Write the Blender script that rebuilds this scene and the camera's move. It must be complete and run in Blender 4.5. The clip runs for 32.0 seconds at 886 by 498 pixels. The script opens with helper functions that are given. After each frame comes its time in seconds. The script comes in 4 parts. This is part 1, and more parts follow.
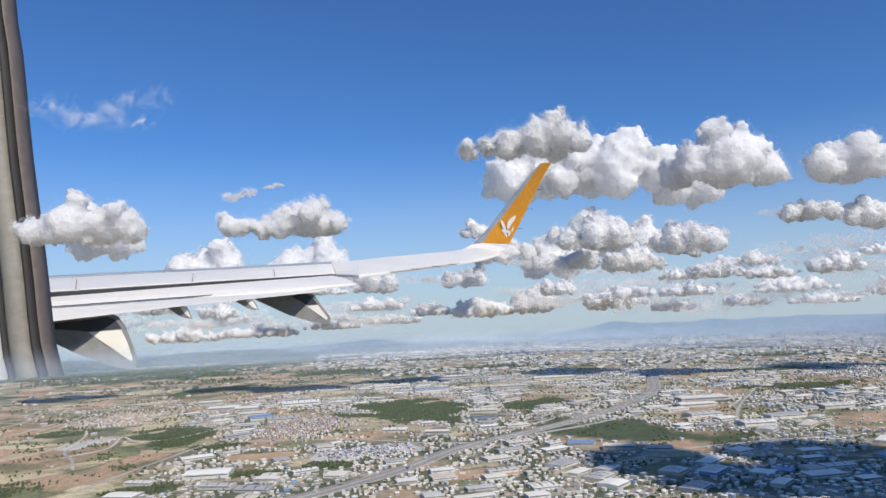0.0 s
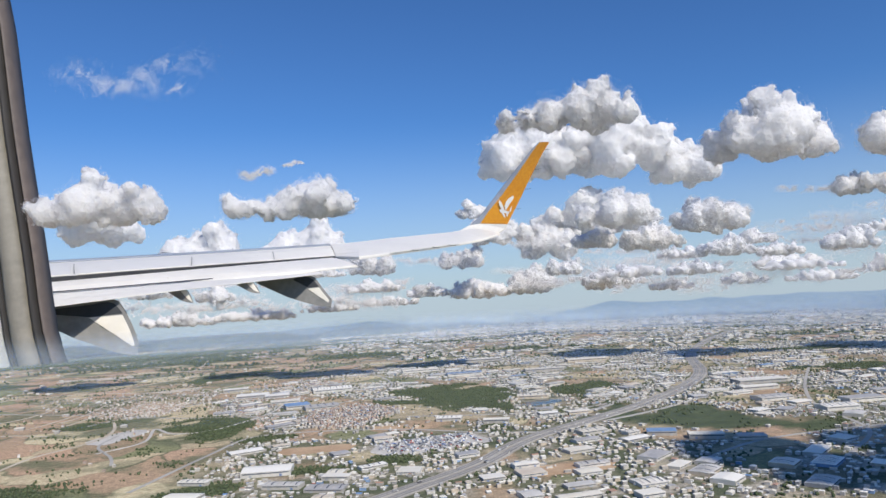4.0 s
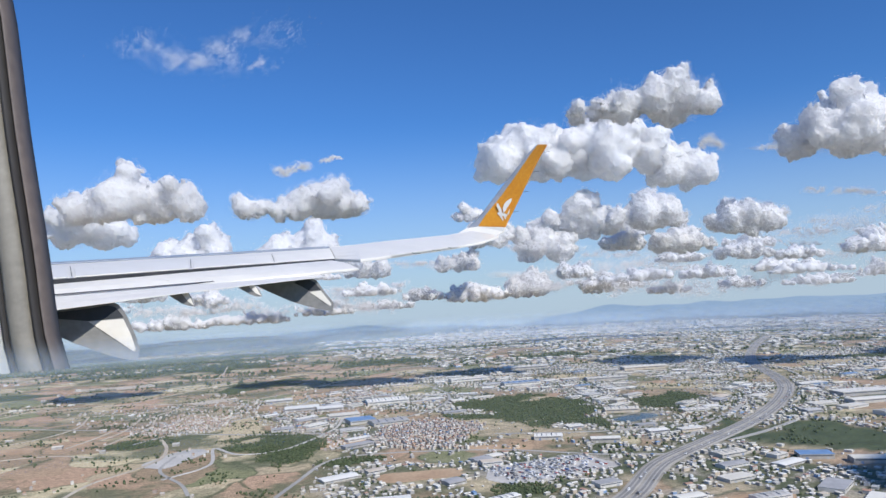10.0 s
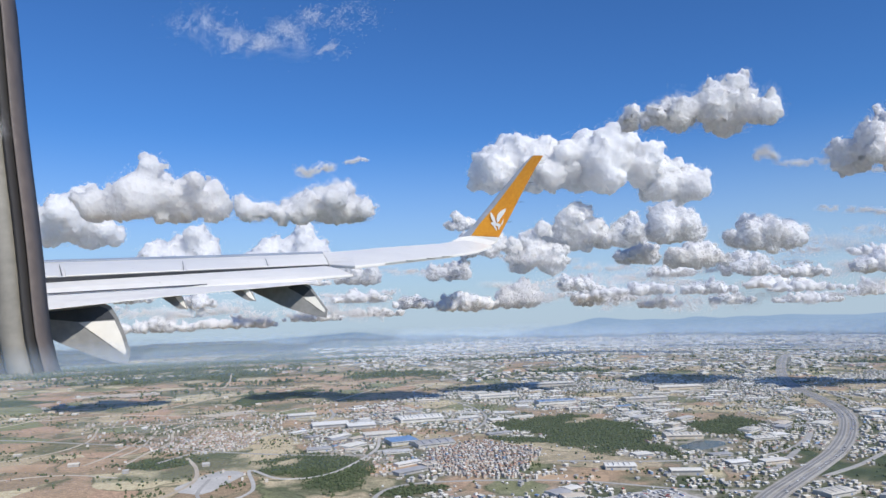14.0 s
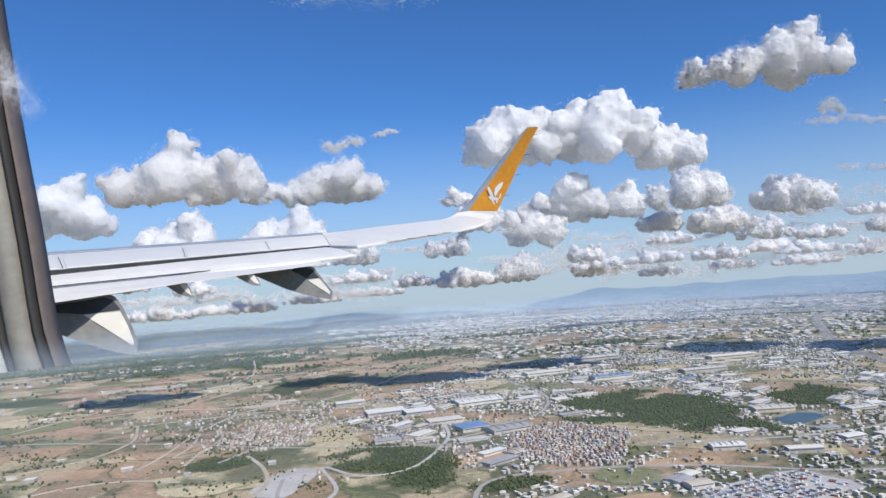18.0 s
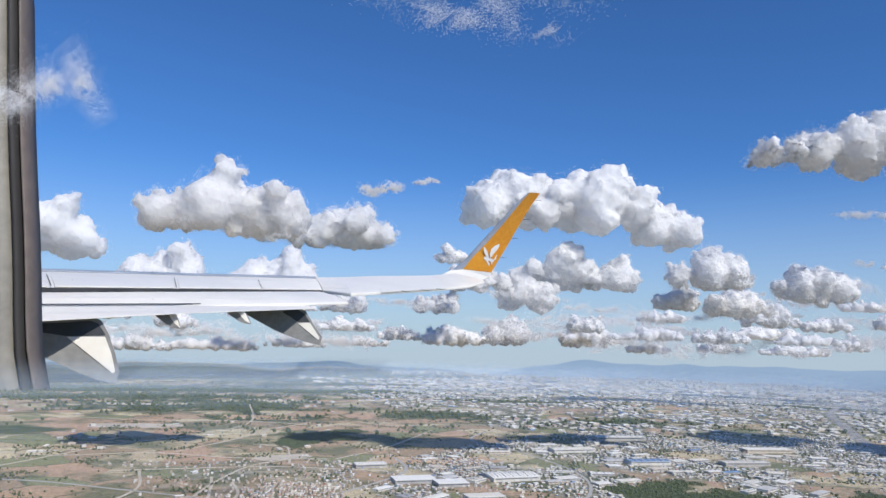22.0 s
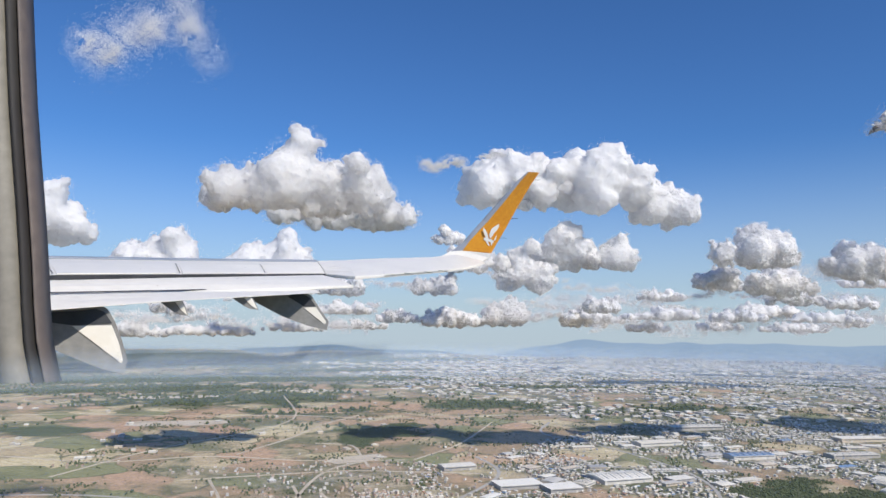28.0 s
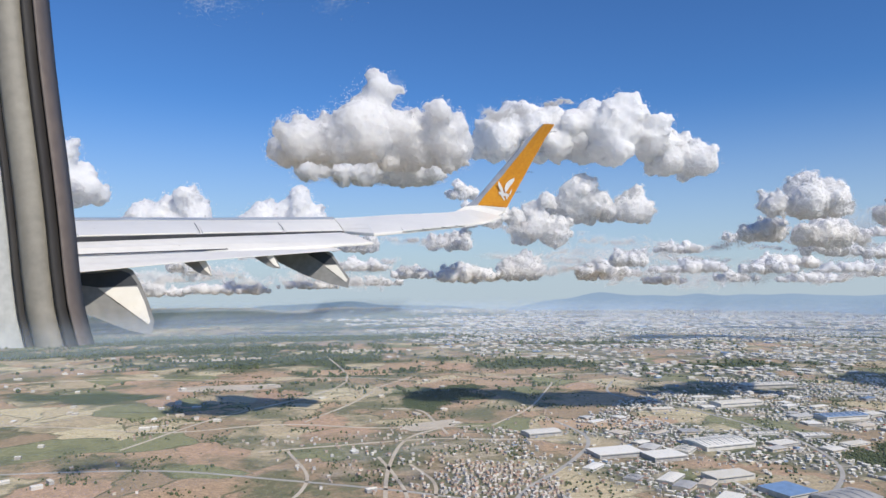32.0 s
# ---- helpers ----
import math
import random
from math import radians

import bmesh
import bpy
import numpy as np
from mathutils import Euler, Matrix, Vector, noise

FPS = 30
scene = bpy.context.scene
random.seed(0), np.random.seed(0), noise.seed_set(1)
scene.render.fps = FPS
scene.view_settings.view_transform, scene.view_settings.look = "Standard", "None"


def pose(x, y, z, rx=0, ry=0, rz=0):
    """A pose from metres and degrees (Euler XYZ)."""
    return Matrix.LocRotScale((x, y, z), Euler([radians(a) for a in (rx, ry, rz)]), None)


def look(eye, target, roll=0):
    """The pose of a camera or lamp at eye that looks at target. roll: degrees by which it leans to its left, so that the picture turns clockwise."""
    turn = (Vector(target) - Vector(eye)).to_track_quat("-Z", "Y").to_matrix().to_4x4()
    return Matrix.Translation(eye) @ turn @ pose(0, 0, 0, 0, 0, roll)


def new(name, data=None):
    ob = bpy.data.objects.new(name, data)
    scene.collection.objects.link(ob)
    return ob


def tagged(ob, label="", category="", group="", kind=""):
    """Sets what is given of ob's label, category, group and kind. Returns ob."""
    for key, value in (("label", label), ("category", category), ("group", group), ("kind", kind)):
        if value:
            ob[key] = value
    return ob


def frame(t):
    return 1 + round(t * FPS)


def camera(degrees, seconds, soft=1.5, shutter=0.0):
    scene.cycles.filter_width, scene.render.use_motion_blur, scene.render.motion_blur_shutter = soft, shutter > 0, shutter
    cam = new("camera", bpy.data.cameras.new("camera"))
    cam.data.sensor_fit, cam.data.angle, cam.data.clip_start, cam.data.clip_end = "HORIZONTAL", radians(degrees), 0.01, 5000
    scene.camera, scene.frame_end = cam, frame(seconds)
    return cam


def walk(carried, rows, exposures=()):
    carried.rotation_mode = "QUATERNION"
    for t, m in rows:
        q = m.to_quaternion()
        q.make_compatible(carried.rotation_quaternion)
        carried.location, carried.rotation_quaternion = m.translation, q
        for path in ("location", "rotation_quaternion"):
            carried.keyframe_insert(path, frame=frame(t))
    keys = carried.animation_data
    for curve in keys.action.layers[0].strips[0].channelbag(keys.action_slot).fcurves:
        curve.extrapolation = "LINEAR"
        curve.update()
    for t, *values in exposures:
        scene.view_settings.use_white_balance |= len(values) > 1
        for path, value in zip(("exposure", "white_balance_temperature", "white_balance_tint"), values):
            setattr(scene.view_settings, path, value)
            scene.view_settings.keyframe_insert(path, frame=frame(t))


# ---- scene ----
# ---- camera ----
cam = camera(65.0, 32.0)
METRES, EYE = 380.0, 66.1
ROWS = [
    (0, 0.0000, 0.0000, 0.0000, 0.54, 5.60, 2.57),
    (0.5, -0.0118, 0.0090, 0.0019, 0.71, 6.11, 1.83),
    (1, -0.0236, 0.0155, 0.0031, 0.69, 6.92, 1.57),
    (1.5, -0.0347, 0.0254, 0.0024, 0.92, 6.79, 2.13),
    (2, -0.0464, 0.0355, 0.0021, 0.40, 5.67, 3.05),
    (2.5, -0.0578, 0.0439, 0.0030, 0.29, 5.67, 2.90),
    (3, -0.0699, 0.0537, 0.0046, 0.73, 5.56, 2.19),
    (3.5, -0.0815, 0.0628, 0.0047, -0.01, 3.76, 3.37),
    (5.5, -0.1296, 0.0966, 0.0074, -0.24, 5.56, 1.82),
    (6, -0.1405, 0.1067, 0.0092, -0.01, 5.10, 1.66),
    (6.5, -0.1528, 0.1134, 0.0090, -0.77, 6.25, 1.39),
    (7, -0.1659, 0.1226, 0.0094, -0.88, 5.20, 2.05),
    (7.5, -0.1774, 0.1312, 0.0100, -0.95, 5.42, 2.42),
    (8, -0.1895, 0.1395, 0.0104, -1.07, 4.68, 2.92),
    (8.5, -0.2020, 0.1493, 0.0110, -0.87, 5.09, 2.72),
    (9, -0.2143, 0.1578, 0.0124, -0.94, 4.96, 2.87),
    (9.5, -0.2263, 0.1682, 0.0139, -1.04, 4.48, 2.99),
    (10, -0.2391, 0.1760, 0.0142, -1.12, 4.26, 3.13),
    (10.5, -0.2508, 0.1860, 0.0158, -1.39, 4.66, 2.50),
    (11, -0.2632, 0.1948, 0.0169, -1.84, 6.49, 0.56),
    (11.5, -0.2757, 0.2039, 0.0183, -2.19, 7.17, 0.27),
    (12, -0.2873, 0.2153, 0.0196, -1.74, 5.44, 0.75),
    (12.5, -0.3000, 0.2249, 0.0211, -1.86, 3.96, 2.11),
    (13, -0.3121, 0.2329, 0.0217, -1.66, 4.37, 1.62),
    (13.5, -0.3240, 0.2428, 0.0231, -2.12, 5.06, 1.32),
    (15.5, -0.3754, 0.2869, 0.0255, -3.35, 4.13, 2.83),
    (16, -0.3879, 0.2934, 0.0260, -3.37, 4.54, 2.76),
    (16.5, -0.4002, 0.3034, 0.0273, -3.37, 3.75, 3.44),
    (17, -0.4120, 0.3145, 0.0284, -2.92, 3.63, 3.51),
    (17.5, -0.4243, 0.3238, 0.0296, -2.88, 2.96, 3.98),
    (18, -0.4361, 0.3337, 0.0300, -2.91, 2.97, 4.05),
    (18.5, -0.4485, 0.3427, 0.0316, -2.96, 4.15, 2.54),
    (19, -0.4611, 0.3501, 0.0319, -2.97, 5.45, 0.93),
    (19.5, -0.4727, 0.3641, 0.0337, -3.23, 5.75, 0.30),
    (20, -0.4848, 0.3725, 0.0341, -3.54, 6.86, -0.56),
    (20.5, -0.4975, 0.3811, 0.0349, -3.68, 7.40, -1.02),
    (21, -0.5093, 0.3930, 0.0357, -3.84, 6.32, -0.72),
    (21.5, -0.5219, 0.4022, 0.0367, -4.30, 6.71, -0.90),
    (22, -0.5346, 0.4086, 0.0372, -4.58, 7.57, -1.57),
    (22.5, -0.5460, 0.4228, 0.0381, -4.04, 6.24, -1.13),
    (23, -0.5575, 0.4352, 0.0393, -3.90, 4.25, -0.79),
    (23.5, -0.5704, 0.4428, 0.0390, -4.47, 6.11, -1.17),
    (24, -0.5830, 0.4513, 0.0397, -5.03, 6.77, -1.63),
    (24.5, -0.5961, 0.4609, 0.0407, -5.29, 7.46, -1.81),
    (25, -0.6082, 0.4714, 0.0425, -5.22, 7.22, -2.22),
    (25.5, -0.6204, 0.4810, 0.0425, -5.77, 4.96, 0.22),
    (27.5, -0.6701, 0.5217, 0.0445, -5.27, 5.23, 0.70),
    (28, -0.6823, 0.5362, 0.0462, -5.43, 6.06, -0.69),
    (28.5, -0.6944, 0.5439, 0.0469, -5.57, 7.30, -1.30),
    (29, -0.7062, 0.5559, 0.0479, -5.65, 5.59, -0.71),
    (29.5, -0.7185, 0.5638, 0.0483, -5.73, 5.78, -0.58),
    (30, -0.7306, 0.5757, 0.0499, -5.57, 4.98, -0.87),
    (30.5, -0.7430, 0.5852, 0.0513, -5.10, 3.60, -0.10),
    (31, -0.7558, 0.5932, 0.0514, -4.81, 2.88, 0.06),
    (31.5, -0.7670, 0.6065, 0.0525, -4.35, 1.36, 0.56),
    (32, -0.7798, 0.6155, 0.0535, -4.70, 2.36, 0.21),
]
walk(cam, [(t, pose(METRES * x, METRES * y, EYE + METRES * z, 90 + pitch, roll, yaw)) for t, x, y, z, yaw, pitch, roll in ROWS],
     exposures=[(0, 0.0, 6500, 10), (8.4, 0.0, 6500, 10), (9.2, 0.0, 6100, 10), (13.5, 0.0, 6050, 10), (15.5, 0.0, 6500, 10), (16.6, 0.0, 6500, 10), (17.5, 0.0, 6200, 10),
                (22.6, 0.0, 6200, 10), (23.4, 0.0, 6500, 10), (32, 0.0, 6500, 10)])

# ---- light ----
SUN = Vector((0.40, -0.65, 0.65)).normalized()
world = bpy.data.worlds.new("sky")
scene.world = world
world.use_nodes = True
wt = world.node_tree
sky = wt.nodes.new("ShaderNodeTexSky")
sky.sky_type, sky.sun_disc = "NISHITA", False
sky.sun_elevation = math.asin(SUN.z)
sky.sun_rotation = math.atan2(SUN.x, SUN.y)
sky.air_density, sky.dust_density, sky.ozone_density, sky.altitude = 1.0, 0.3, 1.4, 400
tone = wt.nodes.new("ShaderNodeMix")
tone.data_type, tone.blend_type = "RGBA", "MULTIPLY"
tone.inputs[0].default_value, tone.inputs[7].default_value = 1.0, (0.47, 0.86, 1.38, 1)
wt.links.new(sky.outputs[0], tone.inputs[6])
# pale summer air low over the horizon
where, height, low = wt.nodes.new("ShaderNodeTexCoord"), wt.nodes.new("ShaderNodeSeparateXYZ"), wt.nodes.new("ShaderNodeMapRange")
low.interpolation_type = "SMOOTHSTEP"
for i, v in ((1, -0.05), (2, 0.26), (3, 0.85), (4, 0.0)):
    low.inputs[i].default_value = v
pale = wt.nodes.new("ShaderNodeMix")
pale.data_type = "RGBA"
pale.inputs[7].default_value = (6.0, 7.0, 7.9, 1)
wt.links.new(where.outputs["Generated"], height.inputs[0])
wt.links.new(height.outputs[2], low.inputs[0])
wt.links.new(low.outputs[0], pale.inputs[0])
wt.links.new(tone.outputs[2], pale.inputs[6])
wt.links.new(pale.outputs[2], wt.nodes["Background"].inputs[0])
wt.nodes["Background"].inputs[1].default_value = 0.085
sun = new("sun", bpy.data.lights.new("sun", "SUN"))
sun.data.energy, sun.data.angle, sun.data.color = 4.3, radians(0.5), (1.0, 0.92, 0.80)
sun.matrix_world = look(SUN * 100, (0, 0, 0))


# ---- materials ----
def nodes_of(name):
    m = bpy.data.materials.new(name)
    m.use_nodes = True
    return m, m.node_tree.nodes, m.node_tree.links, m.node_tree.nodes["Principled BSDF"]


def rgb(c):
    return (*c, 1.0)


def noise_node(n, l, scale, detail=5.0, rough=0.55, space="Object"):
    co = n.new("ShaderNodeTexCoord")
    t = n.new("ShaderNodeTexNoise")
    t.inputs["Scale"].default_value, t.inputs["Detail"].default_value, t.inputs["Roughness"].default_value = scale, detail, rough
    l.new(co.outputs[space], t.inputs["Vector"])
    return t


def blend(n, l, fac, a, b, mode="MIX"):
    x = n.new("ShaderNodeMix")
    x.data_type, x.blend_type = "RGBA", mode
    for s, v in ((x.inputs[0], fac), (x.inputs[6], a), (x.inputs[7], b)):
        if isinstance(v, (int, float)):
            s.default_value = v
        elif isinstance(v, tuple):
            s.default_value = rgb(v)
        else:
            l.new(v, s)
    return x.outputs[2]


def ramp(n, l, src, stops, hard=False):
    r = n.new("ShaderNodeValToRGB")
    r.color_ramp.interpolation = "CONSTANT" if hard else "LINEAR"
    while len(r.color_ramp.elements) < len(stops):
        r.color_ramp.elements.new(0.5)
    for e, (p, c) in zip(r.color_ramp.elements, stops):
        e.position, e.color = p, rgb(c) if isinstance(c, tuple) else (c, c, c, 1)
    l.new(src, r.inputs[0])
    return r.outputs[0]


def surface(name, a, b, rough=0.6, metal=0.0, scale=0.2, fine=2.0, bump=0.0, vary=0.0):
    """Colour between a and b in two scales of grain."""
    m, n, l, p = nodes_of(name)
    big = noise_node(n, l, scale)
    small = noise_node(n, l, fine, 8.0)
    c = blend(n, l, ramp(n, l, big.outputs[0], [(0.35, 0.0), (0.65, 1.0)]), a, b)
    c = blend(n, l, 0.25, c, ramp(n, l, small.outputs[0], [(0.3, 0.25), (0.7, 0.85)]), "OVERLAY")
    l.new(c, p.inputs["Base Color"])
    l.new(ramp(n, l, small.outputs[0], [(0.2, max(rough - 0.1, 0.05)), (0.8, min(rough + 0.1, 1.0))]), p.inputs["Roughness"])
    p.inputs["Metallic"].default_value = metal
    if bump:
        bn = n.new("ShaderNodeBump")
        bn.inputs["Strength"].default_value, bn.inputs["Distance"].default_value = 0.5, bump
        l.new(small.outputs[0], bn.inputs["Height"])
        l.new(bn.outputs[0], p.inputs["Normal"])
    return m


def islands(name, stops, rough=0.7, grain=0.35):
    """A colour for each joined piece, picked at random from the stops, with dirt."""
    m, n, l, p = nodes_of(name)
    g = n.new("ShaderNodeNewGeometry")
    c = ramp(n, l, g.outputs["Random Per Island"], stops, True)
    t = noise_node(n, l, 0.9, 6.0)
    c = blend(n, l, grain, c, ramp(n, l, t.outputs[0], [(0.3, 0.2), (0.7, 0.8)]), "OVERLAY")
    l.new(c, p.inputs["Base Color"])
    p.inputs["Roughness"].default_value = rough
    return m


def by_object(name, stops, rough=0.6, grain=0.3):
    """A colour for each object, picked at random from the stops, with streaks of dirt."""
    m, n, l, p = nodes_of(name)
    g = n.new("ShaderNodeObjectInfo")
    c = ramp(n, l, g.outputs["Random"], stops, True)
    t = noise_node(n, l, 0.35, 8.0)
    c = blend(n, l, grain, c, ramp(n, l, t.outputs[0], [(0.3, 0.25), (0.7, 0.8)]), "OVERLAY")
    l.new(c, p.inputs["Base Color"])
    p.inputs["Roughness"].default_value = rough
    return m


ROOF_STOPS = [(0.0, (0.84, 0.80, 0.70)), (0.2, (0.76, 0.71, 0.60)), (0.38, (0.88, 0.85, 0.77)), (0.54, (0.58, 0.56, 0.52)), (0.64, (0.66, 0.57, 0.45)),
              (0.73, (0.42, 0.41, 0.40)), (0.82, (0.80, 0.76, 0.67)), (0.92, (0.46, 0.28, 0.20)), (0.985, (0.17, 0.29, 0.50))]
WALL_STOPS = [(0.0, (0.46, 0.44, 0.40)), (0.25, (0.36, 0.34, 0.31)), (0.45, (0.34, 0.33, 0.32)), (0.6, (0.56, 0.54, 0.50)), (0.8, (0.50, 0.43, 0.34)), (0.97, (0.22, 0.32, 0.48))]
HOUSE_ROOFS = [(0.0, (0.40, 0.25, 0.17)), (0.22, (0.44, 0.32, 0.25)), (0.4, (0.55, 0.50, 0.45)), (0.58, (0.34, 0.21, 0.16)), (0.7, (0.64, 0.61, 0.57)), (0.86, (0.36, 0.34, 0.33))]
HOUSE_WALLS = [(0.0, (0.50, 0.46, 0.40)), (0.3, (0.42, 0.36, 0.29)), (0.5, (0.60, 0.57, 0.53)), (0.7, (0.38, 0.32, 0.27)), (0.9, (0.40, 0.40, 0.40))]
roof_mat = islands("roof_sheets", ROOF_STOPS, 0.55)
wall_mat = islands("hall_walls", WALL_STOPS, 0.75)
tile_mat = islands("roof_tiles", HOUSE_ROOFS, 0.85)
plaster_mat = islands("house_plaster", HOUSE_WALLS, 0.85)
hall_roof_mat = by_object("hall_roof", ROOF_STOPS[:7] + [(0.955, (0.18, 0.30, 0.50))], 0.5)
hall_wall_mat = by_object("hall_cladding", WALL_STOPS, 0.7)
glass_band_mat = surface("window_band", (0.05, 0.07, 0.10), (0.09, 0.11, 0.14), 0.25, 0.0, 0.5, 3.0)
door_mat = by_object("roller_door", [(0.0, (0.35, 0.37, 0.40)), (0.4, (0.55, 0.55, 0.53)), (0.7, (0.16, 0.22, 0.36))], 0.5)
leaf_mat = islands("foliage", [(0.0, (0.07, 0.095, 0.045)), (0.25, (0.09, 0.115, 0.05)), (0.5, (0.06, 0.085, 0.04)), (0.7, (0.095, 0.12, 0.06)), (0.88, (0.11, 0.125, 0.07))], 0.9)
asphalt_mat = surface("asphalt", (0.36, 0.345, 0.32), (0.45, 0.43, 0.395), 0.85, 0.0, 0.05, 1.2)
lane_mat = surface("lane_asphalt", (0.22, 0.215, 0.205), (0.28, 0.27, 0.255), 0.85, 0.0, 0.05, 1.2)
track_mat = surface("dirt_road", (0.47, 0.40, 0.31), (0.60, 0.53, 0.43), 0.95, 0.0, 0.05, 0.8)
concrete_mat = surface("concrete", (0.46, 0.44, 0.41), (0.60, 0.57, 0.52), 0.85, 0.0, 0.06, 0.7)
verge_mat = surface("dusty_verge", (0.30, 0.275, 0.23), (0.44, 0.41, 0.36), 0.95, 0.0, 0.05, 0.35)
clay_mat = surface("bare_earth", (0.42, 0.28, 0.17), (0.55, 0.40, 0.26), 0.95, 0.0, 0.04, 0.5)
water_mat = surface("pond_water", (0.03, 0.06, 0.07), (0.04, 0.08, 0.08), 0.12, 0.0, 0.05, 0.6)
car_mat = islands("car_paint", [(0.0, (0.75, 0.75, 0.75)), (0.4, (0.30, 0.31, 0.33)), (0.6, (0.50, 0.48, 0.44)), (0.8, (0.10, 0.10, 0.11)), (0.92, (0.40, 0.08, 0.06)), (0.96, (0.12, 0.20, 0.42))], 0.35)
white_paint = surface("wing_white_paint", (0.85, 0.82, 0.75), (0.79, 0.765, 0.705), 0.35, 0.0, 0.004, 0.05)
panel_paint = surface("spoiler_grey_paint", (0.76, 0.74, 0.69), (0.80, 0.775, 0.72), 0.38, 0.0, 0.005, 0.06)
orange_paint = surface("winglet_orange_paint", (0.72, 0.31, 0.025), (0.66, 0.27, 0.02), 0.35, 0.0, 0.004, 0.05)
slat_paint = surface("slat_grey_paint", (0.33, 0.36, 0.41), (0.29, 0.32, 0.37), 0.35, 0.0, 0.003, 0.01)
# near-black for panel joints and seams, and for the cove's painted shade
joint_and_gap_shade = surface("joint_and_cove_shade_grey", (0.035, 0.037, 0.04), (0.06, 0.06, 0.065), 0.7, 0.0, 0.01, 0.08)
# painted shade: the fairing's grey side, then the flap's shadow across it
hull_shade_grey = surface("fairing_hull_shade_paint", (0.21, 0.21, 0.21), (0.26, 0.26, 0.255), 0.4, 0.0, 0.006, 0.06)
flap_shade_grey = surface("flap_shade_dark_grey", (0.03, 0.034, 0.042), (0.05, 0.055, 0.065), 0.5, 0.0, 0.01, 0.08)
panel_mat = surface("cabin_panel_plastic", (0.38, 0.40, 0.39), (0.43, 0.44, 0.435), 0.6, 0.0, 0.003, 0.08)
beige_mat = surface("window_beige_liner", (0.25, 0.235, 0.20), (0.22, 0.205, 0.175), 0.6, 0.0, 0.004, 0.05)
rubber_mat = surface("window_seal_rubber", (0.025, 0.022, 0.022), (0.04, 0.038, 0.036), 0.7, 0.0, 0.004, 0.05)
rose_mat = surface("window_inner_lip", (0.15, 0.12, 0.105), (0.12, 0.10, 0.09), 0.6, 0.0, 0.004, 0.05)


def haze_glow_material(name, a, b):
    """Far mountains, haze painted in as a plain pale blue glow with faint folds."""
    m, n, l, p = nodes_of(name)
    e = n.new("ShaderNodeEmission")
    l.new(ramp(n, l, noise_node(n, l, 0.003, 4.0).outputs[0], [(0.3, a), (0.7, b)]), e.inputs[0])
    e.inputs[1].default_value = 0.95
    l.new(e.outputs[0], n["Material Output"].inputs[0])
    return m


mountain_mat = haze_glow_material("far_mountain_haze_glow", (0.30, 0.42, 0.58), (0.35, 0.47, 0.63))
hill_mat = haze_glow_material("far_hills_haze_glow", (0.17, 0.26, 0.37), (0.23, 0.33, 0.45))


def cloud_material(name, depth):
    """Droplets scatter the light below the surface, as deep as given."""
    m, n, l, p = nodes_of(name)
    p.inputs["Base Color"].default_value = (0.86, 0.86, 0.87, 1)
    p.inputs["Roughness"].default_value, p.inputs["Specular IOR Level"].default_value = 1.0, 0.0
    p.inputs["Subsurface Weight"].default_value, p.inputs["Subsurface Scale"].default_value = 1.0, depth
    p.inputs["Subsurface Radius"].default_value = (1, 1, 1)
    t, x = n.new("ShaderNodeBsdfTranslucent"), n.new("ShaderNodeMixShader")
    t.inputs[0].default_value, x.inputs[0].default_value = (0.97, 0.97, 0.98, 1), 0.30
    l.new(p.outputs[0], x.inputs[1])
    l.new(t.outputs[0], x.inputs[2])
    l.new(x.outputs[0], n["Material Output"].inputs[0])
    return m


def fringe_material():
    m, n, l, p = nodes_of("cloud_fringe")
    d, t, x = n.new("ShaderNodeBsdfDiffuse"), n.new("ShaderNodeBsdfTranslucent"), n.new("ShaderNodeMixShader")
    d.inputs[0].default_value, t.inputs[0].default_value = (0.95, 0.95, 0.96, 1), (0.95, 0.95, 0.96, 1)
    x.inputs[0].default_value = 0.5
    l.new(d.outputs[0], x.inputs[1])
    l.new(t.outputs[0], x.inputs[2])
    l.new(x.outputs[0], n["Material Output"].inputs[0])
    return m


near_cloud_mat, low_cloud_mat, far_cloud_mat, fringe_mat = cloud_material("cloud", 26.0), cloud_material("low_cloud", 55.0), cloud_material("far_cloud", 170.0), fringe_material()


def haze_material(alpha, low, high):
    """Blue see-through sheet that stands in for haze, thickest low down and gone at its top."""
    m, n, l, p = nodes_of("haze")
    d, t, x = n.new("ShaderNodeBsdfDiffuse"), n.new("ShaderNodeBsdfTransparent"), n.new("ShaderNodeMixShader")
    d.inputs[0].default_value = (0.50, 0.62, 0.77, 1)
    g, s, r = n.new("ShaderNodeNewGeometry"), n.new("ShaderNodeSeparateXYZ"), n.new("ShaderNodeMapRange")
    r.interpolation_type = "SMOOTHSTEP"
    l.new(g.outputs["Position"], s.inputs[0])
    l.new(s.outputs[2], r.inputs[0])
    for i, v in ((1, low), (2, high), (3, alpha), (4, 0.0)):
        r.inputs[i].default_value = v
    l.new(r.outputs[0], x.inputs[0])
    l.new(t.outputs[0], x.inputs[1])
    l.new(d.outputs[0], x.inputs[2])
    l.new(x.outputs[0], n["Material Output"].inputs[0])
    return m



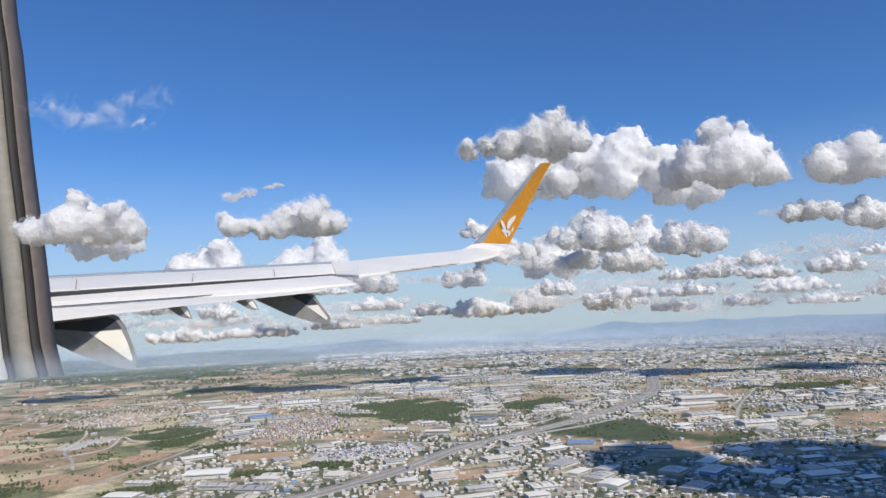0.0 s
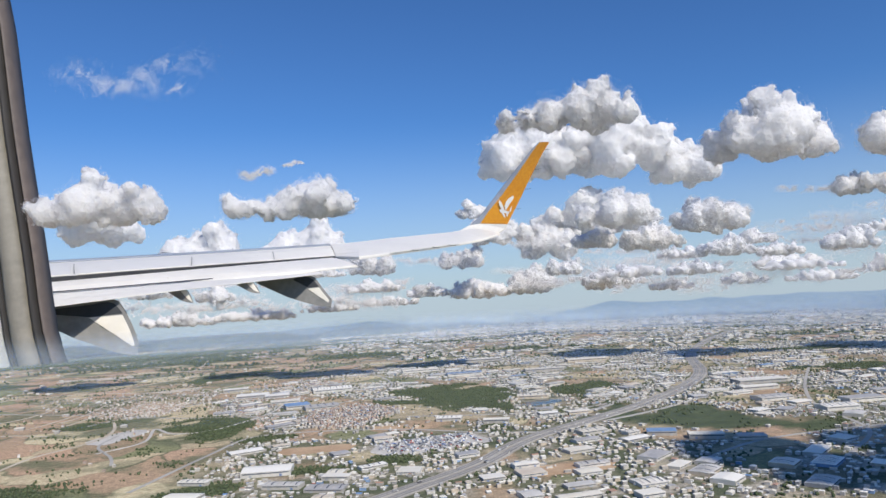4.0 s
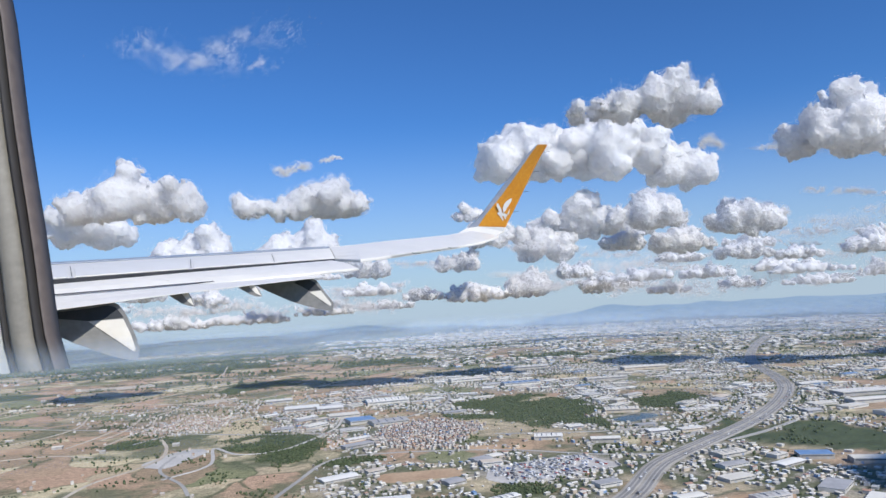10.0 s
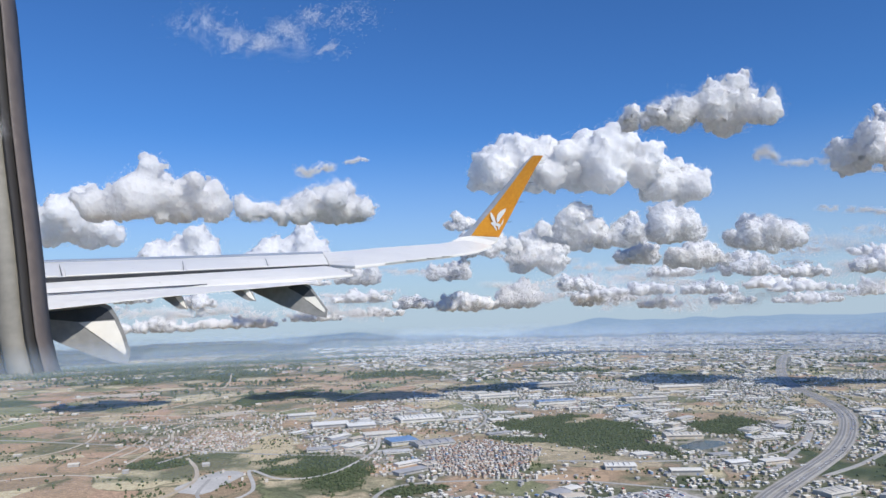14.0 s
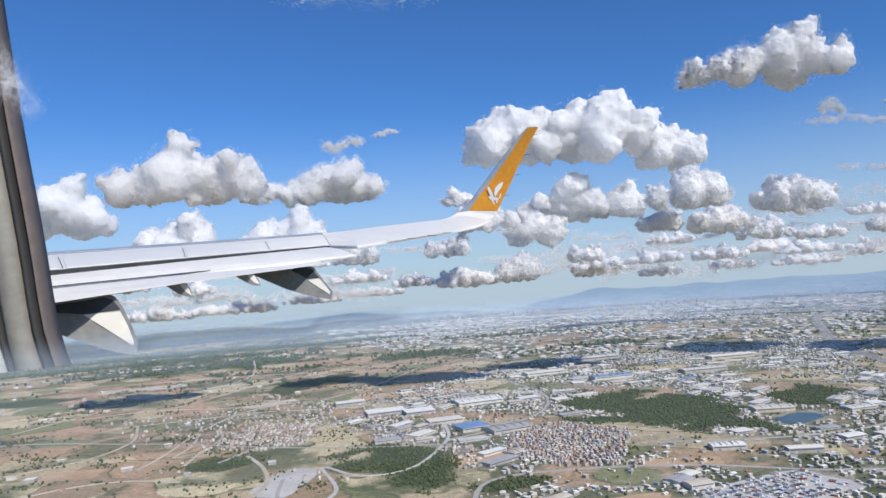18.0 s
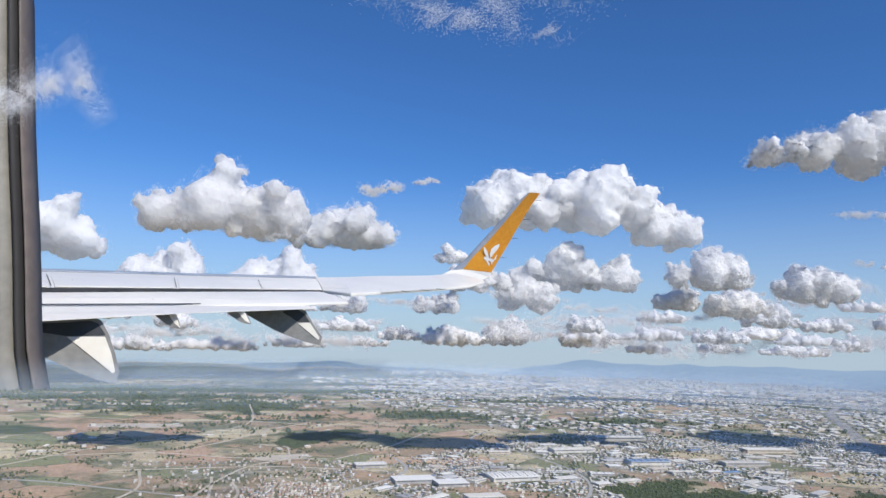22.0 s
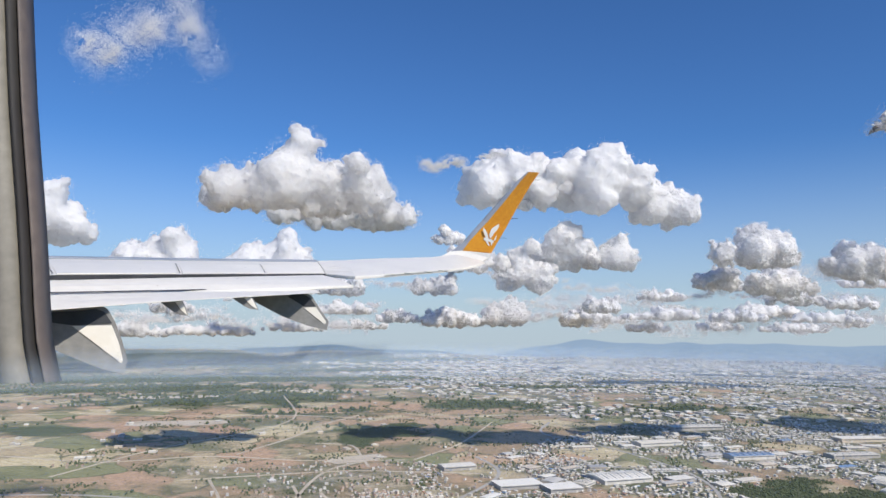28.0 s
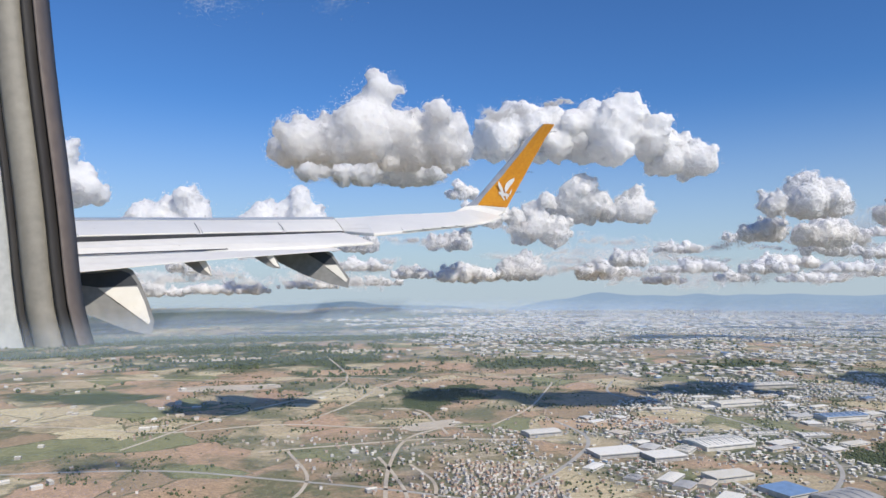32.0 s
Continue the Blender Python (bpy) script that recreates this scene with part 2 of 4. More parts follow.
def ground_material():
    m, n, l, p = nodes_of("land")
    co = n.new("ShaderNodeTexCoord")
    warp = n.new("ShaderNodeTexNoise")
    warp.inputs["Scale"].default_value, warp.inputs["Detail"].default_value = 0.02, 3.0
    l.new(co.outputs["Object"], warp.inputs["Vector"])
    add = n.new("ShaderNodeVectorMath")
    add.operation = "MULTIPLY_ADD"
    add.inputs[1].default_value = (60, 60, 0)
    l.new(warp.outputs["Color"], add.inputs[0])
    l.new(co.outputs["Object"], add.inputs[2])
    # dry fields, each parcel its own tone
    vor = n.new("ShaderNodeTexVoronoi")
    vor.inputs["Scale"].default_value = 0.026
    l.new(add.outputs[0], vor.inputs["Vector"])
    sep = n.new("ShaderNodeSeparateColor")
    l.new(vor.outputs["Color"], sep.inputs[0])
    field = ramp(n, l, sep.outputs[0], [(0.0, (0.45, 0.315, 0.20)), (0.22, (0.489, 0.397, 0.255)), (0.42, (0.36, 0.265, 0.165)), (0.55, (0.563, 0.468, 0.298)),
                                        (0.68, (0.250, 0.255, 0.126)), (0.82, (0.49, 0.33, 0.215)), (0.94, (0.625, 0.533, 0.337))], True)
    scrubn = noise_node(n, l, 0.018, 8.0, 0.62)
    scrub = ramp(n, l, scrubn.outputs[0], [(0.50, 0.0), (0.60, 0.9)])
    c = blend(n, l, scrub, field, (0.15, 0.16, 0.085))
    # hedges and ditches between the parcels
    edge = n.new("ShaderNodeTexVoronoi")
    edge.feature = "DISTANCE_TO_EDGE"
    edge.inputs["Scale"].default_value = 0.026
    l.new(add.outputs[0], edge.inputs["Vector"])
    gap = ramp(n, l, noise_node(n, l, 0.03, 4.0).outputs[0], [(0.42, 0.0), (0.55, 0.85)])
    line = ramp(n, l, edge.outputs["Distance"], [(0.012, 1.0), (0.035, 0.0)])
    hedge = n.new("ShaderNodeMath")
    hedge.operation = "MULTIPLY"
    l.new(gap, hedge.inputs[0])
    l.new(line, hedge.inputs[1])
    c = blend(n, l, hedge.outputs[0], c, (0.11, 0.125, 0.06))
    fine = noise_node(n, l, 0.35, 8.0, 0.75)
    speck = noise_node(n, l, 1.3, 6.0, 0.7)
    # built-up ground: concrete yards, dust, weeds
    yard = ramp(n, l, noise_node(n, l, 0.05, 9.0, 0.68).outputs[0], [(0.40, (0.085, 0.105, 0.055)), (0.50, (0.15, 0.155, 0.09)), (0.565, (0.34, 0.31, 0.25)), (0.70, (0.52, 0.48, 0.40))])
    a = n.new("ShaderNodeAttribute")
    a.attribute_name = "urban"
    c = blend(n, l, a.outputs["Fac"], c, yard)
    w = n.new("ShaderNodeAttribute")
    w.attribute_name = "wood"
    green = ramp(n, l, noise_node(n, l, 0.12, 6.0).outputs[0], [(0.35, (0.05, 0.07, 0.03)), (0.65, (0.09, 0.115, 0.05))])
    c = blend(n, l, w.outputs["Fac"], c, green)
    c = blend(n, l, 0.6, c, ramp(n, l, fine.outputs[0], [(0.3, 0.15), (0.7, 0.85)]), "OVERLAY")
    c = blend(n, l, 0.5, c, ramp(n, l, speck.outputs[0], [(0.35, 0.1), (0.65, 0.9)]), "OVERLAY")
    l.new(c, p.inputs["Base Color"])
    p.inputs["Roughness"].default_value = 0.95
    bn = n.new("ShaderNodeBump")
    bn.inputs["Strength"].default_value, bn.inputs["Distance"].default_value = 0.4, 1.0
    l.new(fine.outputs[0], bn.inputs["Height"])
    l.new(bn.outputs[0], p.inputs["Normal"])
    return m


land_mat = ground_material()


# ---- builders ----
def mesh_of(name, verts, faces, mats, index=None, smooth=False):
    me = bpy.data.meshes.new(name)
    me.from_pydata([tuple(map(float, v)) for v in verts], [], faces)
    for m in mats:
        me.materials.append(m)
    if index is not None:
        me.polygons.foreach_set("material_index", np.array(index, dtype=np.int32))
    if smooth:
        me.polygons.foreach_set("use_smooth", np.ones(len(me.polygons), dtype=bool))
    me.update()
    return me


def quick_mesh(name, v, f, mat, smooth_it):
    """A mesh of triangles from arrays of points and corners."""
    me = bpy.data.meshes.new(name)
    f = np.asarray(f, dtype=np.int32)
    me.vertices.add(len(v))
    me.vertices.foreach_set("co", np.asarray(v, dtype=np.float32).ravel())
    me.loops.add(f.size)
    me.loops.foreach_set("vertex_index", f.ravel())
    me.polygons.add(len(f))
    me.polygons.foreach_set("loop_start", np.arange(0, f.size, 3, dtype=np.int32))
    me.materials.append(mat)
    me.polygons.foreach_set("use_smooth", np.full(len(f), smooth_it, dtype=bool))
    me.update(calc_edges=True)
    return me


def part(name, me, parent=None, label=""):
    ob = new(name, me)
    if parent is not None:
        ob.parent = parent
    if label:
        ob["label"] = label
    return ob


def fnoise(x, y, scale, seed=0.0):
    return noise.noise(Vector((x / scale + seed * 7.3, y / scale - seed * 3.1, seed)))


def smooth(a, b, v):
    t = min(max((v - a) / (b - a), 0.0), 1.0)
    return t * t * (3 - 2 * t)


def blob(x, y, cx, cy, rx, ry, turn=0.0, ragged=0.25, seed=1.0):
    """1 inside a ragged oval, falling to 0 outside it."""
    c, s = math.cos(radians(turn)), math.sin(radians(turn))
    dx, dy = x - cx, y - cy
    if max(abs(dx), abs(dy)) > 1.8 * max(rx, ry):
        return 0.0
    u, v = (c * dx + s * dy) / rx, (c * dy - s * dx) / ry
    return 1.0 - smooth(0.85, 1.1, math.hypot(u, v) + ragged * (fnoise(x, y, 28.0, seed) + 0.5 * fnoise(x, y, 11.0, seed + 3)))


def ground_z(x, y):
    d = math.hypot(x + 148, y - 114)
    z = -0.0347 * max(d - 900, 0) * smooth(700, 1500, d)
    z += 2.2 * fnoise(x, y, 170, 3) * smooth(520, 760, d) + 9 * fnoise(x, y, 520, 4) * smooth(900, 1700, d)
    far = smooth(2900, 4000, d) * (1 - smooth(4550, 4800, d))
    az = math.degrees(math.atan2(x + 148, y - 114))
    z += far * (34 + 26 * fnoise(az * 10, 0, 60, 5) + 12 * fnoise(az * 10, 3, 22, 6)) * (0.12 + 0.88 * smooth(10, -6, az)) * 0.9
    return z


# woods, clearings and the town
WOODS = [(-33, 518, 40, 62, 20, 2), (88, 392, 62, 27, -38, 3), (-176, 440, 24, 36, 25, 4), (-265, 468, 15, 14, 0, 5), (60, 520, 18, 30, -30, 6), (-255, 745, 26, 52, -25, 7),
         (-60, 330, 14, 9, 0, 8), (-128, 300, 18, 10, 20, 9), (-420, 980, 150, 70, 5, 10), (-150, 930, 70, 40, 0, 11), (-700, 1400, 330, 140, 0, 12), (-1300, 1700, 420, 160, 0, 13),
         (-330, 1900, 260, 120, 0, 14), (-210, 300, 22, 18, 0, 15), (280, 560, 40, 20, 10, 16), (420, 900, 60, 22, 0, 17)]
WOODS += [(-560, 1130, 240, 80, 5, 51), (-950, 1120, 260, 110, 0, 52), (-420, 1420, 260, 130, 0, 53), (-1500, 2300, 900, 380, 0, 54), (-600, 2350, 650, 300, 0, 55), (-300, 3200, 900, 480, 0, 56), (-1900, 3300, 1200, 600, 0, 57)]
WOODS += [(-330, 880, 60, 22, 8, 58), (-520, 760, 60, 20, -10, 59), (60, 900, 60, 22, 0, 60), (330, 700, 50, 20, 5, 61), (-20, 1150, 90, 26, 0, 62), (500, 1300, 120, 30, 0, 63), (-130, 395, 16, 9, 10, 64), (-95, 320, 16, 8, 0, 65)]


def wood_at(x, y):
    best = 0.0
    for a, b, rx, ry, t, s in WOODS:
        r = 1.6 * max(rx, ry)
        if abs(x - a) < r and abs(y - b) < r:
            best = max(best, blob(x, y, a, b, rx, ry, t, 0.75, s))
            if best > 0.999:
                break
    return best


EDGE_Y = [200, 330, 400, 470, 560, 640, 700, 780, 860, 1000, 1200, 1700, 2600, 5000]
EDGE_X = [-120, -150, -150, -185, -215, -205, -140, -75, -110, -190, -250, -330, -500, -900]


def town_at(x, y):
    """How densely a place is built over, 0 to 1."""
    e = float(np.interp(y, EDGE_Y, EDGE_X)) + 22 * fnoise(x, y, 60, 20)
    t = smooth(e - 8, e + 18, x) * (1 - smooth(2600, 3600, y))
    gaps = smooth(-0.26, 0.0, fnoise(x, y, 75, 21) + 0.5 * fnoise(x, y, 24, 27)) * 0.9 + 0.1
    t *= gaps
    t = max(t, 0.8 * blob(x, y, -252, 525, 30, 30, 0, 0.4, 22), 0.55 * blob(x, y, -270, 575, 60, 55, 0, 0.6, 23), 0.35 * blob(x, y, -330, 610, 40, 20, 0, 0.6, 24))
    t *= 1 - wood_at(x, y)
    t *= 1 - 0.9 * blob(x, y, -98, 361, 19, 10, 0, 0.2, 25)
    t *= 1 - 0.8 * blob(x, y, -92, 394, 24, 16, 0, 0.3, 26)
    return t


HIGHWAY = [(-125, 190), (-88, 240), (-54, 279), (-25, 313), (0, 356), (31, 389), (52, 410), (80, 440), (112, 482), (145, 535), (168, 590), (190, 670), (222, 752), (295, 892), (430, 1120), (700, 1500)]


def spline(points, step=4.0):
    """Evenly spaced points on a smooth line through the given ones."""
    out = []
    p = [Vector(q) for q in points]
    p = [2 * p[0] - p[1]] + p + [2 * p[-1] - p[-2]]
    for i in range(1, len(p) - 2):
        k = max(2, int((p[i + 1] - p[i]).length / step))
        for j in range(k):
            t = j / k
            out.append(0.5 * (2 * p[i] + (p[i + 1] - p[i - 1]) * t + (2 * p[i - 1] - 5 * p[i] + 4 * p[i + 1] - p[i + 2]) * t * t + (3 * p[i] - p[i - 1] - 3 * p[i + 1] + p[i + 2]) * t ** 3))
    return out + [p[-2]]


def ribbon(name, points, width, mat, lift, side=0.0, step=4.0):
    line = spline(points, step)
    vs, fs = [], []
    for i, q in enumerate(line):
        d = (line[min(i + 1, len(line) - 1)] - line[max(i - 1, 0)]).normalized()
        nrm = Vector((-d.y, d.x))
        for s in (-0.5, 0.5):
            w = q + nrm * (side + s * width)
            vs.append((w.x, w.y, ground_z(w.x, w.y) + lift))
        if i:
            fs.append((2 * i - 2, 2 * i - 1, 2 * i + 1, 2 * i))
    n0 = len(vs)
    vs += [(x, y, z - lift - 0.4) for x, y, z in vs]
    for i in range(1, len(line)):
        fs += [(2 * i - 2, 2 * i, n0 + 2 * i, n0 + 2 * i - 2), (2 * i + 1, 2 * i - 1, n0 + 2 * i - 1, n0 + 2 * i + 1)]
    return new(name, mesh_of(name, vs, fs, [mat]))


def patch(name, cx, cy, rx, ry, turn, mat, lift, seed, rough_edge=0.2):
    vs, k = [(cx, cy, ground_z(cx, cy) + lift)], 28
    c, s = math.cos(radians(turn)), math.sin(radians(turn))
    for i in range(k):
        a = 2 * math.pi * i / k
        r = (abs(math.cos(a)) ** 4 + abs(math.sin(a)) ** 4) ** -0.25 * (1 + rough_edge * fnoise(math.cos(a) * 30, math.sin(a) * 30, 18, seed))
        u, v = rx * r * math.cos(a), ry * r * math.sin(a)
        x, y = cx + c * u - s * v, cy + s * u + c * v
        vs.append((x, y, ground_z(x, y) + lift))
    return new(name, mesh_of(name, vs, [(0, 1 + i, 1 + (i + 1) % k) for i in range(k)], [mat]))


# ---- ground ----
def axis(lo, hi, fine_lo, fine_hi, fine, grow=1.09):
    v = list(np.arange(fine_lo, fine_hi + 0.1, fine))
    s = fine
    while v[-1] < hi:
        s *= grow
        v.append(v[-1] + s)
    s = fine
    while v[0] > lo:
        s *= grow
        v.insert(0, v[0] - s)
    return v


def build_ground():
    xs, ys = axis(-5200, 5200, -480, 420, 6.0), axis(-900, 5200, 220, 860, 6.0)
    vs = [(x, y, ground_z(x, y)) for y in ys for x in xs]
    w = len(xs)
    fs = [(j * w + i, j * w + i + 1, (j + 1) * w + i + 1, (j + 1) * w + i) for j in range(len(ys) - 1) for i in range(w - 1)]
    me = mesh_of("ground", vs, fs, [land_mat], smooth=True)
    urban = me.attributes.new("urban", "FLOAT", "POINT")
    wood = me.attributes.new("wood", "FLOAT", "POINT")
    urban.data.foreach_set("value", np.array([town_at(x, y) for x, y, z in vs], dtype=np.float32))
    wood.data.foreach_set("value", np.array([wood_at(x, y) for x, y, z in vs], dtype=np.float32))
    tagged(new("ground", me), "dry brown fields, scrub and dusty built-up ground", "ground", kind="structure")


build_ground()

# mountains on the skyline, haze painted into their glowing colour
def ridge(name, az0, az1, dist, base, height, seed, label, mat, rugged=0.42):
    vs, fs, k = [], [], 120
    for i in range(k + 1):
        az = radians(az0 + (az1 - az0) * i / k)
        e = smooth(0, 0.25, i / k) * smooth(1, 0.8, i / k)
        top = base + height * e * (0.72 + rugged * fnoise(i, 0, 17, seed) + 0.16 * fnoise(i, 5, 6, seed))
        for dd, z in ((-150, base - 260), (-60, (base + top) / 2), (0, top), (90, base - 260)):
            vs.append((-148 + (dist + dd) * math.sin(az), 114 + (dist + dd) * math.cos(az), z))
    for i in range(k):
        for j in range(3):
            a = i * 4 + j
            fs.append((a, a + 1, a + 5, a + 4))
    tagged(new(name, mesh_of(name, vs, fs, [mat], smooth=True)), label, "mountain", kind="structure")


ridge("backdrop", 4, 58, 4800, -150, 185, 31, "mountain range along the horizon, haze painted as a blue glow", mountain_mat, 0.2)
ridge("backdrop_hills", -46, 14, 4700, -205, 150, 33, "low hills along the horizon, haze painted as a blue glow", hill_mat)


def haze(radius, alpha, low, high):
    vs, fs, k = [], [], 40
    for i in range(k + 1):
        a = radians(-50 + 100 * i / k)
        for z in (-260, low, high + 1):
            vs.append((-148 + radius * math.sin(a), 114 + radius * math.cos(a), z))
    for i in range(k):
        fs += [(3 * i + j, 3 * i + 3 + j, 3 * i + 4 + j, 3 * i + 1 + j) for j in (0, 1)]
    tagged(new("backdrop_haze_sheet", mesh_of("backdrop_haze_sheet", vs, fs, [haze_material(alpha, low, high)], smooth=True)), "thin bluish see-through sheet standing in for haze over the plain", "haze", kind="structure")


# curved sheets added one behind another to imitate air thickening with distance
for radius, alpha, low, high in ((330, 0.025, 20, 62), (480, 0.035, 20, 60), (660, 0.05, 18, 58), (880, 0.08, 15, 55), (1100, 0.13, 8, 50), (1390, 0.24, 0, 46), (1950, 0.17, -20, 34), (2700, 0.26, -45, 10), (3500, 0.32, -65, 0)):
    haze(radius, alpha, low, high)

# ---- clouds ----
def icosphere(level):
    bm = bmesh.new()
    bmesh.ops.create_icosphere(bm, subdivisions=level, radius=1.0)
    v = np.array([p.co[:] for p in bm.verts])
    f = [[q.index for q in p.verts] for p in bm.faces]
    bm.free()
    return v, f


PUFF_V, PUFF_F = icosphere(2)
SPECK_V = np.array([(1, 1, 1), (1, -1, -1), (-1, 1, -1), (-1, -1, 1)], dtype=float) * 0.75
SPECK_F = [(0, 1, 2), (0, 2, 3), (0, 3, 1), (1, 3, 2)]


def joined(name, spots, base_v, base_f, mat, smooth_it=True):
    """One mesh of many small bodies; spots: n rows of x, y, z, radius."""
    s = np.asarray(spots, dtype=float)
    k = len(base_v)
    v = (s[:, None, :3] + base_v[None] * s[:, None, 3:4]).reshape(-1, 3)
    f = (np.array(base_f)[None] + (np.arange(len(s)) * k)[:, None, None]).reshape(-1, 3)
    return quick_mesh(name, v, f, mat, smooth_it)


def cumulus(x, y, z, width, height, seed, label="white cumulus cloud with a flat grey base", lobes=None, torn=1.0):
    """A heap of swelling lobes, each studded with smaller ones, over a flattish base, with a loose fringe of vapour."""
    rnd = random.Random(seed)
    puffs = []
    deep = min(width * 0.35, height * 1.1)
    if lobes is None:
        k = max(3, min(18, round(width / height * 2.6)))
        lobes = []
        for i in range(k):
            u = (i + 0.5) / k * 2 - 1 + rnd.uniform(-0.12, 0.12)
            top = max(0.5, (1.1 - 0.6 * abs(u + rnd.uniform(-0.35, 0.35))) * rnd.uniform(0.85, 1.35))
            lobes.append((u * 0.85, top))
    for u, top in lobes:
        r = height * 0.30 * (0.55 + 0.6 * top) * rnd.uniform(0.8, 1.2)
        for lvl in range(4):
            zz = -0.42 * height + r * 0.75 + max(top * height * 0.95 - 1.75 * r, 0) * lvl / 3
            puffs.append((u * width / 2 + rnd.uniform(-0.55, 0.55) * r, rnd.uniform(-0.5, 0.5) * deep, zz, r * (1 - 0.15 * lvl)))
    big = len(puffs)
    for i in range(big * 4):
        px, py, pz, pr = puffs[rnd.randrange(big)]
        d = Vector((rnd.gauss(0, 1), rnd.gauss(0, 1) - 0.3, rnd.gauss(0.2, 0.8))).normalized()
        puffs.append((px + d.x * pr * 0.95, py + d.y * pr * 0.9, max(pz + d.z * pr * 0.95, -0.40 * height), rnd.uniform(0.2, 0.5) * pr))
    puffs = np.array(puffs)
    core = puffs.copy()
    core[:, 3] *= 0.97
    ob = new("cumulus_cloud", joined("cumulus_cloud", core, PUFF_V, PUFF_F, near_cloud_mat if width < 170 else (low_cloud_mat if height < 160 else far_cloud_mat)))
    ob.location = (x, y, z)
    rm = ob.modifiers.new("merge", "REMESH")
    rm.mode, rm.voxel_size, rm.use_smooth_shade = "VOXEL", max(width, height) / (105 if width < 170 else 66), True
    sm = ob.modifiers.new("soften", "SMOOTH")
    sm.factor, sm.iterations = 0.5, 4
    for size, strength in ((0.16, 0.085), (0.065, 0.055), (0.026, 0.026), (0.012, 0.012)):
        t = bpy.data.textures.new("billows", "CLOUDS")
        t.noise_scale, t.noise_depth = size * width, 2
        dm = ob.modifiers.new("billow", "DISPLACE")
        dm.texture, dm.texture_coords, dm.strength, dm.mid_level = t, "GLOBAL", strength * min(width, height * 2.2) * torn, 0.6
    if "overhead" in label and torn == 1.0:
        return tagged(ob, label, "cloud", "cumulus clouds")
    specks = vapour(puffs, width, height, math.hypot(x + 148, y - 114) / 1231, seed, torn)
    part("vapour_fringe", joined("vapour_fringe", specks, SPECK_V, SPECK_F, fringe_mat, False), ob, "loose white vapour at the cloud's edge")["kind"] = "stuff"
    return tagged(ob, label, "cloud", "cumulus clouds")


def ripple(q, size, seed):
    """Smooth pseudo-random field of about -1 to 1 over many points at once."""
    out = np.zeros(len(q))
    for k, (w, f) in enumerate(((0.5, 1.0), (0.3, 2.1), (0.2, 4.3))):
        a = q * (f * 6.28 / size) + seed * 1.7 + k * 2.3
        out += w * np.sin(a[:, 0] + 1.3 * np.sin(a[:, 2])) * np.sin(a[:, 2] * 1.1 + 1.7 * np.sin(a[:, 1] + a[:, 0] * 0.6)) * 1.6
    return out


def vapour(puffs, width, height, grain, seed, torn):
    """Specks of vapour in a loose shell round the lobes, thinning outward in tufts."""
    rs = np.random.RandomState(seed)
    n = int(min(max(1.9 * width * height / grain ** 2, 900), 30000 if grain < 1.5 else 9000))
    pick = puffs[rs.choice(len(puffs), n, p=puffs[:, 3] ** 1.5 / (puffs[:, 3] ** 1.5).sum())]
    d = rs.normal(size=(n, 3))
    d /= np.linalg.norm(d, axis=1)[:, None]
    tuft = ripple(pick[:, :3] + d * pick[:, 3:4], 0.2 * min(width, 2.5 * height), seed)
    reach = np.clip(0.13 + 0.3 * tuft, 0.02, 0.46) * torn
    q = pick[:, :3] + d * (pick[:, 3] * (0.62 + (0.40 + reach) * rs.rand(n)))[:, None]
    q[:, 2] = np.maximum(q[:, 2], -0.43 * height + 0.05 * height * rs.rand(n))
    return np.c_[q, grain * rs.uniform(0.26, 0.62, len(q))]


def wisp(x, y, z, width, height, seed, label="thin torn white cloud wisp", fine=1.0):
    """A ragged shred: drifts of fine vapour along a bent line, thin at its ends."""
    rs = np.random.RandomState(seed)
    grain = math.hypot(x + 148, y - 114) / 1231
    grain *= fine
    n = int(min((5.0 if grain < 0.6 else 2.2) * width * height / grain ** 2, 34000 if fine < 1 else (16000 if grain < 0.6 else 5500)))
    k = rs.randint(9, 14)
    hubs = np.c_[(np.linspace(-0.42, 0.42, k) + rs.normal(size=k) * 0.03) * width, np.zeros(k), rs.normal(size=k) * 0.13 * height]
    hubs[:, 2] += 0.22 * height * np.sin(hubs[:, 0] / width * 5 + seed)
    wide = rs.uniform(0.045, 0.10, k)[:, None] * np.array([[width, height, height * 1.7]])
    pick = rs.choice(k, n)
    q = hubs[pick] + rs.normal(size=(n, 3)) * wide[pick]
    q = q[ripple(q, width * 0.3, seed) > -0.55 + 0.8 * rs.rand(n)]
    ob = new("cloud_wisp", joined("cloud_wisp", np.c_[q, grain * rs.uniform(0.26, 0.62, len(q))], SPECK_V, SPECK_F, fringe_mat, False))
    ob.location = (x, y, z)
    return tagged(ob, label, "cloud", "cumulus clouds", "stuff")


# nearer heaps
HEAP = "white cumulus cloud with a flat grey base"
cumulus(-303, 569, 159, 88, 44, 2, HEAP, lobes=[(-0.85, 0.35), (-0.55, 0.5), (-0.25, 0.62), (0.02, 1.2), (0.2, 0.85), (0.45, 0.6), (0.75, 0.9)])
cumulus(62, 552, 209, 92, 42, 4, "torn white cumulus cloud with a ragged underside", lobes=[(-0.85, 0.3), (-0.5, 0.45), (-0.1, 0.75), (0.3, 1.0), (0.65, 1.1), (0.9, 0.8)], torn=1.3)
cumulus(235, 589, 195, 96, 64, 5, HEAP, lobes=[(-0.75, 0.4), (-0.35, 0.75), (0.05, 1.05), (0.4, 1.05), (0.75, 0.75)])
cumulus(321, 551, 182, 71, 48, 6, HEAP, lobes=[(-0.6, 0.6), (-0.1, 0.85), (0.4, 1.05), (0.75, 0.7)])
cumulus(293, 555, 140, 50, 22, 18)
cumulus(344, 566, 136, 40, 26, 19)
